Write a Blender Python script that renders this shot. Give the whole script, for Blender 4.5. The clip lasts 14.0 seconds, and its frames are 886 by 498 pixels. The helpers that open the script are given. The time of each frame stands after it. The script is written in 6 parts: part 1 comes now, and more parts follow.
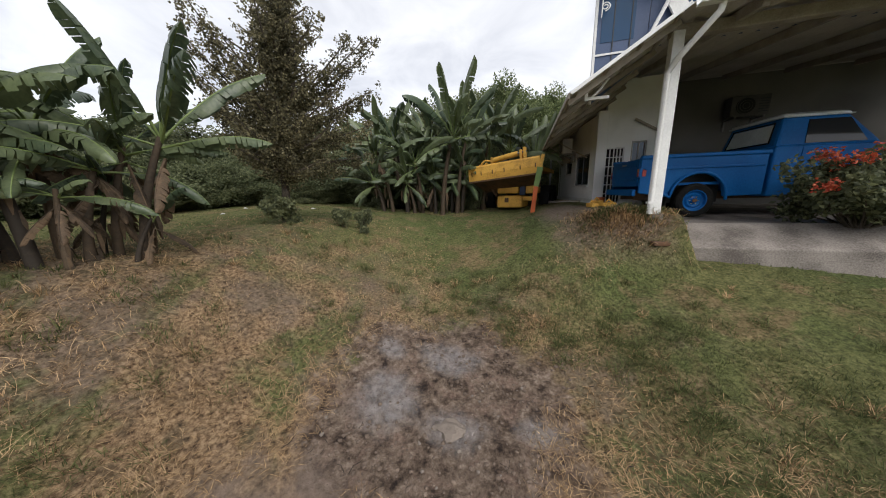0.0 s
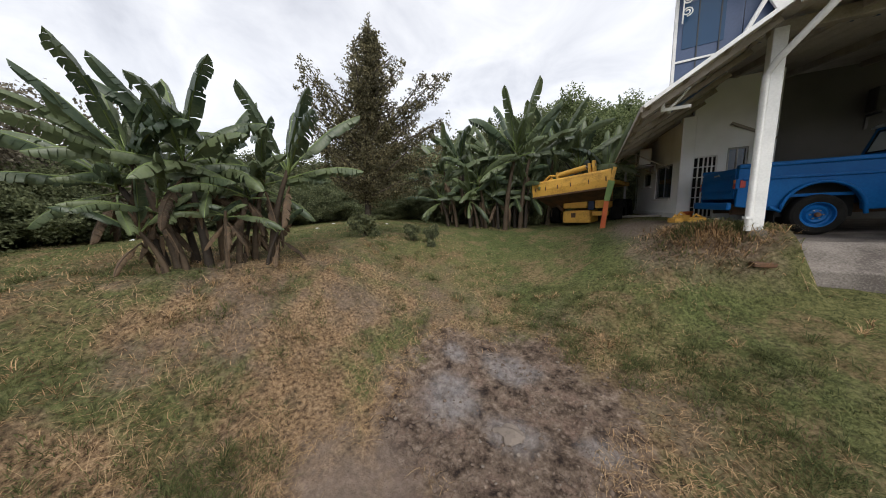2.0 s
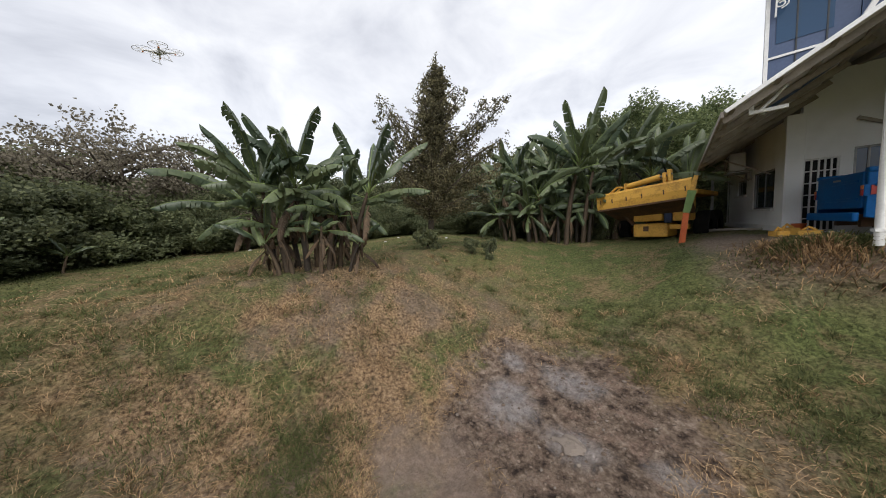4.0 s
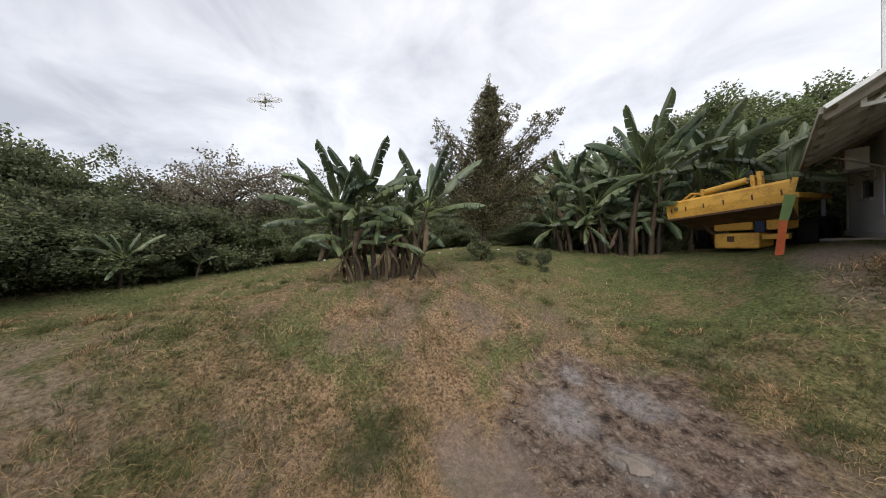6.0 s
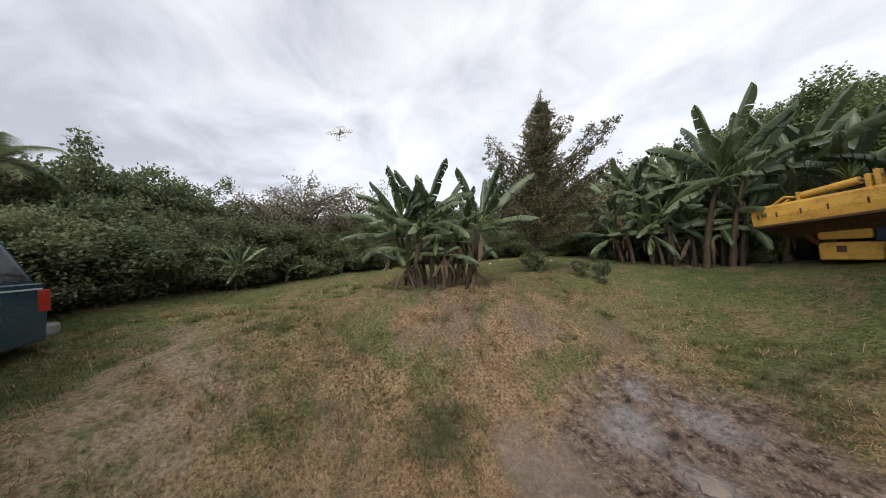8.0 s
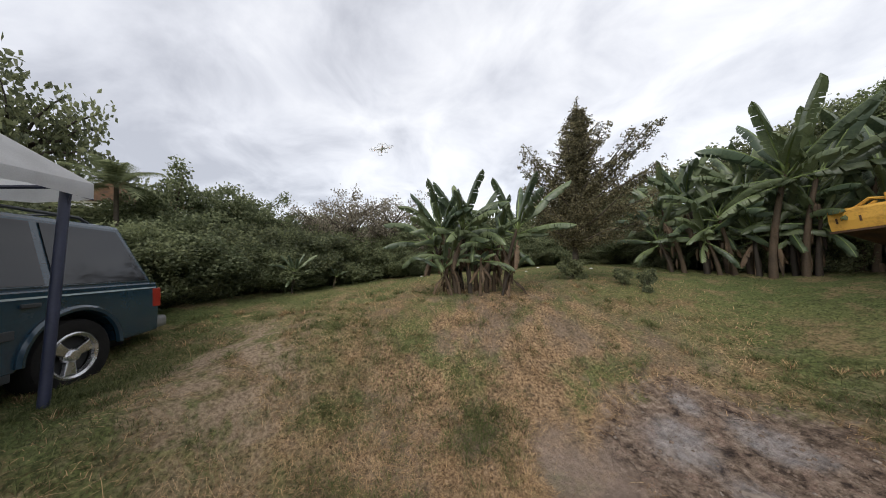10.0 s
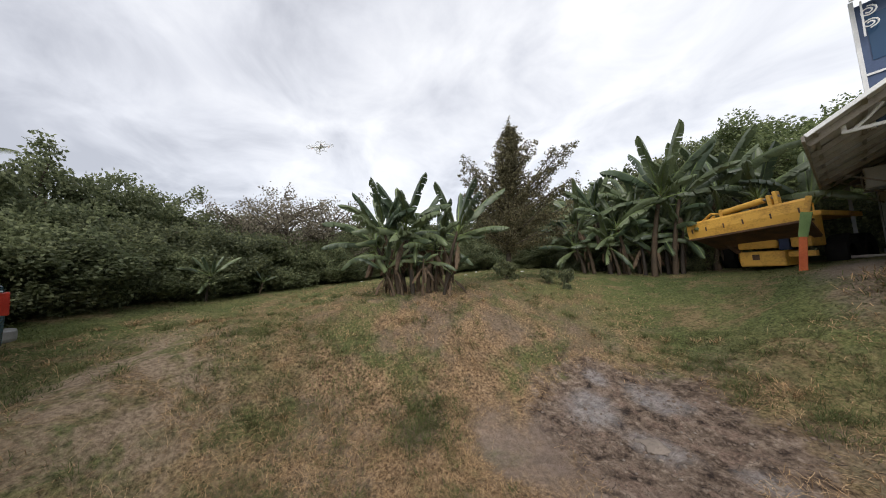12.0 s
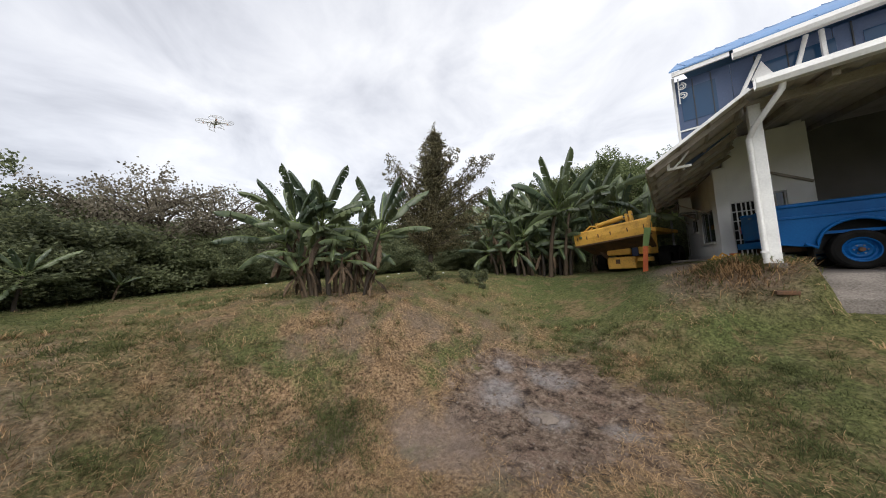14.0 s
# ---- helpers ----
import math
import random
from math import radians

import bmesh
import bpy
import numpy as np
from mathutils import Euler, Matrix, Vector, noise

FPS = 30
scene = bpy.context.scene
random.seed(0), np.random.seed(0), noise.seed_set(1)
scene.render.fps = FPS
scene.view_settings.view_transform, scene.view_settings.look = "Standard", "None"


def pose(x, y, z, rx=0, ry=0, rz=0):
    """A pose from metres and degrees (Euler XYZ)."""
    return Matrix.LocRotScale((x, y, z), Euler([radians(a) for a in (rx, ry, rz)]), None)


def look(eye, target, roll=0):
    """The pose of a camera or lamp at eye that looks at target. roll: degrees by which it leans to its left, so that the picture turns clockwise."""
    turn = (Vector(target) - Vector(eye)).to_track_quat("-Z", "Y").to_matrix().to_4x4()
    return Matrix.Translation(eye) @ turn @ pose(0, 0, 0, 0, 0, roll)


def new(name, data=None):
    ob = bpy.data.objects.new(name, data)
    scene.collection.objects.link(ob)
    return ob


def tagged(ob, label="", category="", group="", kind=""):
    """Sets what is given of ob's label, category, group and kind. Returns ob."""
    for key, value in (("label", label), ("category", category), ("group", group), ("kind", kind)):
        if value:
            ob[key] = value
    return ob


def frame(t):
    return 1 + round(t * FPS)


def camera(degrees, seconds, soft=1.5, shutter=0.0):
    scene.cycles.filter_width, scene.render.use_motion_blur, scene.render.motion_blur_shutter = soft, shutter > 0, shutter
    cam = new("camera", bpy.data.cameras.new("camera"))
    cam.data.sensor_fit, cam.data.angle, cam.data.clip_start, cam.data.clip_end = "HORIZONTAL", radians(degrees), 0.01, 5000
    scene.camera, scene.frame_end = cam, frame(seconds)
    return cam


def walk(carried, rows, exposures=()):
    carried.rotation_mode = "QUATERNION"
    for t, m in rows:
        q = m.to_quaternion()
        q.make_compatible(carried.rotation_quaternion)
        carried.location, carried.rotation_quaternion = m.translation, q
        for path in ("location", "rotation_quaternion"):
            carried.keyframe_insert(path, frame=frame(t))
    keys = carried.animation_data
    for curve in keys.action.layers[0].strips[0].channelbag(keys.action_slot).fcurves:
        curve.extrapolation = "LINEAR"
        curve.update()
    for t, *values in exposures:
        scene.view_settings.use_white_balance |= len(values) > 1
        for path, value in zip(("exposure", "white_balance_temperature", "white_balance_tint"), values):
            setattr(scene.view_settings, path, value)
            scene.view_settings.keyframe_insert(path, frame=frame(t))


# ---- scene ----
cam = camera(117.6, 14.0, soft=1.0)
# seconds, eye x y z, yaw to the left of +y, pitch up, roll
ROWS = [
    (0.0, 0.057, 1.626, 1.417, 16.22, -12.18, -1.72),
    (0.5, 0.075, 1.532, 1.421, 19.70, -11.09, -2.02),
    (1.0, 0.069, 1.492, 1.428, 22.68, -10.36, -2.00),
    (1.5, 0.072, 1.434, 1.440, 25.73, -9.55, -2.17),
    (2.0, 0.110, 1.356, 1.448, 29.07, -8.56, -2.48),
    (2.5, 0.163, 1.290, 1.449, 32.43, -7.56, -2.68),
    (3.0, 0.215, 1.220, 1.443, 35.68, -6.48, -2.82),
    (3.5, 0.219, 1.146, 1.442, 38.33, -5.62, -2.93),
    (4.0, 0.213, 1.083, 1.447, 40.81, -4.88, -2.97),
    (4.5, 0.223, 1.028, 1.452, 43.36, -4.12, -3.08),
    (5.0, 0.260, 0.969, 1.450, 46.15, -3.29, -3.15),
    (5.5, 0.301, 0.908, 1.453, 48.82, -2.50, -3.33),
    (6.0, 0.318, 0.843, 1.470, 51.19, -1.90, -3.38),
    (6.5, 0.338, 0.762, 1.502, 53.52, -1.39, -3.40),
    (7.0, 0.386, 0.690, 1.516, 56.05, -0.76, -3.40),
    (7.5, 0.447, 0.627, 1.509, 58.66, 0.09, -3.49),
    (8.0, 0.511, 0.548, 1.496, 61.15, 0.93, -3.55),
    (8.5, 0.561, 0.495, 1.487, 63.67, 1.67, -3.49),
    (9.0, 0.611, 0.446, 1.485, 65.90, 2.29, -3.36),
    (9.5, 0.651, 0.411, 1.486, 67.57, 2.70, -3.29),
    (10.0, 0.676, 0.375, 1.478, 68.02, 3.06, -3.33),
    (10.5, 0.688, 0.341, 1.459, 66.81, 3.40, -3.37),
    (11.0, 0.693, 0.321, 1.428, 63.79, 3.58, -3.46),
    (11.5, 0.711, 0.304, 1.375, 59.55, 3.88, -3.64),
    (12.0, 0.729, 0.303, 1.300, 55.44, 4.34, -3.81),
    (12.5, 0.753, 0.310, 1.214, 51.48, 4.78, -3.96),
    (13.0, 0.753, 0.321, 1.185, 47.50, 4.79, -3.79),
    (13.5, 0.734, 0.325, 1.191, 43.23, 4.51, -3.67),
    (14.0, 0.726, 0.321, 1.212, 39.16, 4.11, -3.49),
]


def heading(x, y, z, yaw, pitch, roll):
    a, b = radians(yaw), radians(pitch)
    ahead = Vector((-math.sin(a) * math.cos(b), math.cos(a) * math.cos(b), math.sin(b)))
    return look((x, y, z), Vector((x, y, z)) + ahead, roll)


walk(cam, [(t, heading(*row)) for t, *row in ROWS])

# ---- light: a bright overcast sky with broken cloud, and a weak wide sun ----
SUN_AZ, SUN_EL = radians(130), radians(46)
world = bpy.data.worlds.new("overcast")
scene.world = world
world.use_nodes = True
wn, wl = world.node_tree.nodes, world.node_tree.links
wn.clear()


def wnode(kind, **values):
    n = wn.new(kind)
    for key, value in values.items():
        n.inputs[key].default_value = value
    return n


coord = wnode("ShaderNodeTexCoord")
split = wnode("ShaderNodeSeparateXYZ")
wl.new(coord.outputs["Generated"], split.inputs[0])
lift = wn.new("ShaderNodeMath")
lift.operation = "MAXIMUM"
lift.inputs[1].default_value = 0.0
wl.new(split.outputs["Z"], lift.inputs[0])
soft = wn.new("ShaderNodeMath")
soft.inputs[1].default_value = 0.28
wl.new(lift.outputs[0], soft.inputs[0])
flat = []
for axis in ("X", "Y"):
    d = wn.new("ShaderNodeMath")
    d.operation = "DIVIDE"
    wl.new(split.outputs[axis], d.inputs[0])
    wl.new(soft.outputs[0], d.inputs[1])
    flat.append(d)
deck = wnode("ShaderNodeCombineXYZ")
wl.new(flat[0].outputs[0], deck.inputs["X"])
wl.new(flat[1].outputs[0], deck.inputs["Y"])
deck.inputs["Z"].default_value = 0.43
puffs = wnode("ShaderNodeTexNoise", Scale=2.3, Detail=8.0, Roughness=0.55, Distortion=0.5)
broad = wnode("ShaderNodeTexNoise", Scale=0.8, Detail=3.0, Roughness=0.5, Distortion=0.2)
wl.new(deck.outputs[0], puffs.inputs["Vector"])
wl.new(deck.outputs[0], broad.inputs["Vector"])
blend = wnode("ShaderNodeMix")
blend.data_type = "FLOAT"
blend.inputs[0].default_value = 0.45
wl.new(puffs.outputs[0], blend.inputs[2])
wl.new(broad.outputs[0], blend.inputs[3])
cloud = wn.new("ShaderNodeValToRGB")
cloud.color_ramp.elements[0].position, cloud.color_ramp.elements[0].color = 0.36, (0.55, 0.56, 0.61, 1)
cloud.color_ramp.elements[1].position, cloud.color_ramp.elements[1].color = 0.63, (1.14, 1.14, 1.15, 1)
mid = cloud.color_ramp.elements.new(0.47)
mid.color = (0.80, 0.81, 0.86, 1)
wl.new(blend.outputs[0], cloud.inputs[0])
sky = wn.new("ShaderNodeTexSky")
sky.sky_type, sky.sun_disc, sky.sun_elevation, sky.sun_rotation = "NISHITA", False, SUN_EL, SUN_AZ
veil = wn.new("ShaderNodeBackground")
veil.inputs[1].default_value = 0.95
wl.new(cloud.outputs[0], veil.inputs[0])
blue = wn.new("ShaderNodeBackground")
blue.inputs[1].default_value = 0.025
wl.new(sky.outputs[0], blue.inputs[0])
both = wn.new("ShaderNodeAddShader")
wl.new(veil.outputs[0], both.inputs[0])
wl.new(blue.outputs[0], both.inputs[1])
out = wn.new("ShaderNodeOutputWorld")
wl.new(both.outputs[0], out.inputs[0])
sun = new("sun", bpy.data.lights.new("sun", "SUN"))
sun.data.energy, sun.data.angle, sun.data.color = 3.0, radians(50), (1.0, 0.96, 0.9)
sun.matrix_world = look((0, 0, 20), Vector((0, 0, 20)) - Vector((math.sin(SUN_AZ) * math.cos(SUN_EL), math.cos(SUN_AZ) * math.cos(SUN_EL), math.sin(SUN_EL))))
scene.view_settings.exposure = 0.0


# ---- materials ----
def surface(name, low, high, scale=4.0, fine=60.0, rough=0.8, metal=0.0, bump=0.25, each=0.0, isle=0.0, coat=0.0, spread=(0.35, 0.65), thin=0.0, spec=0.5):
    """Two colours mixed by broad and fine noise, with fine relief; each: shift per object, isle: per island, thin: light let through."""
    m = bpy.data.materials.new(name)
    m.use_nodes = True
    nd, ln = m.node_tree.nodes, m.node_tree.links
    p = nd["Principled BSDF"]
    tc = nd.new("ShaderNodeTexCoord")
    n1 = nd.new("ShaderNodeTexNoise")
    n1.inputs["Scale"].default_value, n1.inputs["Detail"].default_value = scale, 5
    n2 = nd.new("ShaderNodeTexNoise")
    n2.inputs["Scale"].default_value, n2.inputs["Detail"].default_value = fine, 4
    for n in (n1, n2):
        ln.new(tc.outputs["Object"], n.inputs["Vector"])
    mx = nd.new("ShaderNodeMix")
    mx.data_type = "FLOAT"
    mx.inputs[0].default_value = 0.35
    ln.new(n1.outputs[0], mx.inputs[2])
    ln.new(n2.outputs[0], mx.inputs[3])
    drive = mx.outputs[0]
    for amount, node, socket in ((each, "ShaderNodeObjectInfo", "Random"), (isle, "ShaderNodeNewGeometry", "Random Per Island")):
        if amount:
            o = nd.new(node)
            a = nd.new("ShaderNodeMath")
            a.operation = "MULTIPLY_ADD"
            a.inputs[1].default_value, a.inputs[2].default_value = amount, -amount / 2
            ln.new(o.outputs[socket], a.inputs[0])
            s = nd.new("ShaderNodeMath")
            ln.new(drive, s.inputs[0])
            ln.new(a.outputs[0], s.inputs[1])
            drive = s.outputs[0]
    ramp = nd.new("ShaderNodeValToRGB")
    ramp.color_ramp.elements[0].position, ramp.color_ramp.elements[0].color = spread[0], (*low, 1)
    ramp.color_ramp.elements[1].position, ramp.color_ramp.elements[1].color = spread[1], (*high, 1)
    ln.new(drive, ramp.inputs[0])
    ln.new(ramp.outputs[0], p.inputs["Base Color"])
    rr = nd.new("ShaderNodeMapRange")
    rr.inputs["To Min"].default_value, rr.inputs["To Max"].default_value = max(0.02, rough - 0.12), min(1, rough + 0.12)
    ln.new(n1.outputs[0], rr.inputs[0])
    ln.new(rr.outputs[0], p.inputs["Roughness"])
    p.inputs["Metallic"].default_value, p.inputs["Coat Weight"].default_value = metal, coat
    p.inputs["Specular IOR Level"].default_value = spec
    if bump:
        b = nd.new("ShaderNodeBump")
        b.inputs["Strength"].default_value, b.inputs["Distance"].default_value = bump, 0.01
        ln.new(n2.outputs[0], b.inputs["Height"])
        ln.new(b.outputs[0], p.inputs["Normal"])
    if thin:
        t = nd.new("ShaderNodeBsdfTranslucent")
        ln.new(ramp.outputs[0], t.inputs[0])
        mixed = nd.new("ShaderNodeMixShader")
        mixed.inputs[0].default_value = thin
        ln.new(p.outputs[0], mixed.inputs[1])
        ln.new(t.outputs[0], mixed.inputs[2])
        ln.new(mixed.outputs[0], nd["Material Output"].inputs[0])
    return m


def glass(name, tint, rough=0.05):
    m = bpy.data.materials.new(name)
    m.use_nodes = True
    p = m.node_tree.nodes["Principled BSDF"]
    p.inputs["Base Color"].default_value, p.inputs["Roughness"].default_value = (*tint, 1), rough
    p.inputs["Specular IOR Level"].default_value = 0.45
    return m


WHITE = surface("white_plaster", (0.70, 0.70, 0.70), (0.86, 0.865, 0.875), 1.6, 90, 0.85, bump=0.3, spread=(0.3, 0.52))
WHITE_PAINT = surface("white_paint", (0.62, 0.62, 0.62), (0.82, 0.82, 0.81), 3, 40, 0.5)
# darker than the house plaster: the carport's shade is put into this grey
SHADED_WALL = surface("shaded_plaster", (0.13, 0.125, 0.12), (0.22, 0.21, 0.20), 1.0, 70, 0.9)
SOFFIT = surface("fibre_sheet", (0.40, 0.37, 0.34), (0.58, 0.54, 0.50), 1.5, 40, 0.9)
BATTEN = surface("weathered_timber", (0.24, 0.21, 0.18), (0.40, 0.36, 0.32), 4, 60, 0.85)
CONCRETE = surface("worn_concrete", (0.1, 0.085, 0.075), (0.28, 0.248, 0.222), 1.9, 50, 0.9, bump=0.5, spread=(0.4, 0.6))
# near-black that stands in for shade inside rooms, arches and other recesses
SHADE_BLACK = surface("shade_black", (0.015, 0.015, 0.016), (0.03, 0.03, 0.03), 2, 20, 0.9)
NAVY = surface("blue_sheet", (0.035, 0.06, 0.13), (0.06, 0.095, 0.19), 0.8, 30, 0.45, bump=0.1)
SKYBLUE = surface("blue_roof_sheet", (0.075, 0.17, 0.36), (0.13, 0.27, 0.5), 1.0, 20, 0.5, bump=0.1)
TRUCK_BLUE = surface("truck_blue_paint", (0.003, 0.07, 0.24), (0.007, 0.125, 0.38), 1.5, 30, 0.45, bump=0.05, spec=0.16)
CREAM = surface("faded_cream_paint_and_reflection", (0.42, 0.46, 0.48), (0.62, 0.66, 0.68), 2, 30, 0.5)
RUBBER = surface("tyre_rubber", (0.008, 0.008, 0.008), (0.02, 0.019, 0.018), 6, 90, 0.9, bump=0.4, spec=0.15)
CHROME = surface("worn_alloy", (0.45, 0.45, 0.46), (0.72, 0.72, 0.74), 8, 80, 0.25, metal=0.9, bump=0.05)
SUV_GREEN = surface("dark_green_paint", (0.007, 0.025, 0.045), (0.012, 0.042, 0.068), 1.5, 40, 0.25, bump=0.03, coat=0.6)
SUV_TRIM = surface("dark_trim", (0.02, 0.025, 0.03), (0.04, 0.045, 0.05), 4, 60, 0.6)
STRIPE = surface("silver_stripe", (0.35, 0.42, 0.44), (0.5, 0.56, 0.58), 4, 40, 0.4)
TINTED = glass("tinted_glass", (0.02, 0.022, 0.026), 0.05)
PANE = glass("window_glass", (0.03, 0.04, 0.05), 0.08)
PANE_BLUE = glass("blue_window_glass", (0.02, 0.06, 0.13), 0.1)
RED_LENS = surface("red_lens", (0.26, 0.014, 0.01), (0.38, 0.03, 0.018), 5, 60, 0.3)
AMBER = surface("orange_lens", (0.55, 0.13, 0.02), (0.7, 0.2, 0.04), 5, 60, 0.35)
YELLOW = surface("machine_yellow", (0.34, 0.16, 0.025), (0.72, 0.40, 0.07), 3.5, 26, 0.62, bump=0.25, spread=(0.28, 0.52))
RUST = surface("rusty_steel", (0.05, 0.03, 0.02), (0.16, 0.08, 0.04), 5, 60, 0.8, bump=0.5)
STEEL = surface("dull_steel", (0.16, 0.16, 0.16), (0.3, 0.3, 0.3), 5, 60, 0.5, metal=0.6)
ORANGE = surface("orange_paint", (0.45, 0.08, 0.02), (0.62, 0.15, 0.04), 5, 50, 0.65)
GREEN_PAINT = surface("green_paint", (0.12, 0.2, 0.06), (0.2, 0.3, 0.1), 5, 50, 0.65)
BLUE_RAG = surface("blue_cover", (0.022, 0.032, 0.07), (0.045, 0.06, 0.12), 5, 50, 0.8)
DRONE_WHITE = surface("white_plastic", (0.62, 0.62, 0.62), (0.75, 0.75, 0.75), 8, 80, 0.4, bump=0.05)
DRONE_GREY = surface("grey_plastic", (0.08, 0.08, 0.08), (0.13, 0.13, 0.13), 8, 80, 0.5, bump=0.05)
CANVAS = surface("white_canvas", (0.55, 0.55, 0.56), (0.72, 0.72, 0.73), 3, 120, 0.85, bump=0.3, thin=0.6)
POLE_NAVY = surface("navy_tube", (0.015, 0.02, 0.045), (0.03, 0.035, 0.07), 4, 50, 0.5)
# enamel darkened for the unit under the carport roof: shade put into colour
AC_SHADED = surface("shaded_enamel", (0.05, 0.048, 0.045), (0.12, 0.115, 0.11), 4, 50, 0.7)
AC_WHITE = surface("aged_white_enamel", (0.5, 0.5, 0.48), (0.66, 0.66, 0.64), 4, 50, 0.5)
BANANA_LEAF = surface("banana_leaf", (0.055, 0.082, 0.048), (0.15, 0.185, 0.092), 1.2, 14, 0.36, bump=0.25, each=0.35, thin=0.25)
BANANA_DRY = surface("dry_banana_leaf", (0.05, 0.035, 0.023), (0.155, 0.103, 0.062), 3, 30, 0.85, bump=0.4, each=0.3, thin=0.15)
BANANA_STEM = surface("banana_stem", (0.026, 0.019, 0.013), (0.085, 0.058, 0.035), 3, 30, 0.8, bump=0.5, each=0.4)
MIDRIB = surface("pale_midrib", (0.12, 0.17, 0.05), (0.2, 0.26, 0.09), 4, 40, 0.6)
BARK = surface("tree_bark", (0.03, 0.024, 0.018), (0.10, 0.08, 0.06), 5, 40, 0.9, bump=0.7, each=0.2)
LEAF_DARK = surface("dark_foliage", (0.093, 0.108, 0.062), (0.218, 0.236, 0.122), 0.6, 8, 0.6, bump=0, isle=0.5, each=0.2, thin=0.5, spec=0.3)
LEAF_MID = surface("mid_foliage", (0.1, 0.12, 0.064), (0.235, 0.262, 0.138), 0.6, 8, 0.6, bump=0, isle=0.5, each=0.25, thin=0.5, spec=0.3)
LEAF_FINE = surface("fine_foliage", (0.1, 0.13, 0.058), (0.22, 0.26, 0.115), 0.6, 8, 0.6, bump=0, isle=0.5, thin=0.5, spec=0.3)
LEAF_OLIVE = surface("olive_foliage", (0.075, 0.07, 0.042), (0.23, 0.205, 0.115), 0.8, 8, 0.65, bump=0, isle=0.6, thin=0.4, spec=0.3)
STRAND = surface("pale_straw_strand", (0.22, 0.14, 0.08), (0.55, 0.385, 0.22), 1.0, 10, 0.8, bump=0, isle=0.9, thin=0.1, spec=0.2)
LEAF_PALE = surface("pale_foliage", (0.12, 0.105, 0.075), (0.28, 0.248, 0.185), 0.6, 8, 0.7, bump=0, isle=0.7, thin=0.5)
FLOWER = surface("orange_flower", (0.42, 0.06, 0.03), (0.6, 0.14, 0.06), 4, 30, 0.6, bump=0, isle=0.6, thin=0.2)
STRAW = surface("dry_straw", (0.15, 0.094, 0.05), (0.57, 0.39, 0.215), 1.0, 10, 0.85, bump=0, isle=0.7, thin=0.35, spec=0.2)
GRASS = surface("green_grass", (0.074, 0.09, 0.036), (0.19, 0.203, 0.084), 0.5, 8, 0.75, bump=0, isle=0.6, thin=0.5, spec=0.2)
STONE = surface("pale_stone", (0.07, 0.056, 0.047), (0.18, 0.148, 0.124), 14, 60, 0.9, bump=0.6, each=0.4)
CHAR = surface("charred_wood", (0.012, 0.01, 0.009), (0.05, 0.036, 0.028), 6, 60, 0.9, bump=0.4)
CLOD = surface("soil_clod", (0.12, 0.087, 0.066), (0.35, 0.265, 0.205), 6, 60, 0.95, bump=0.6, each=0.5)


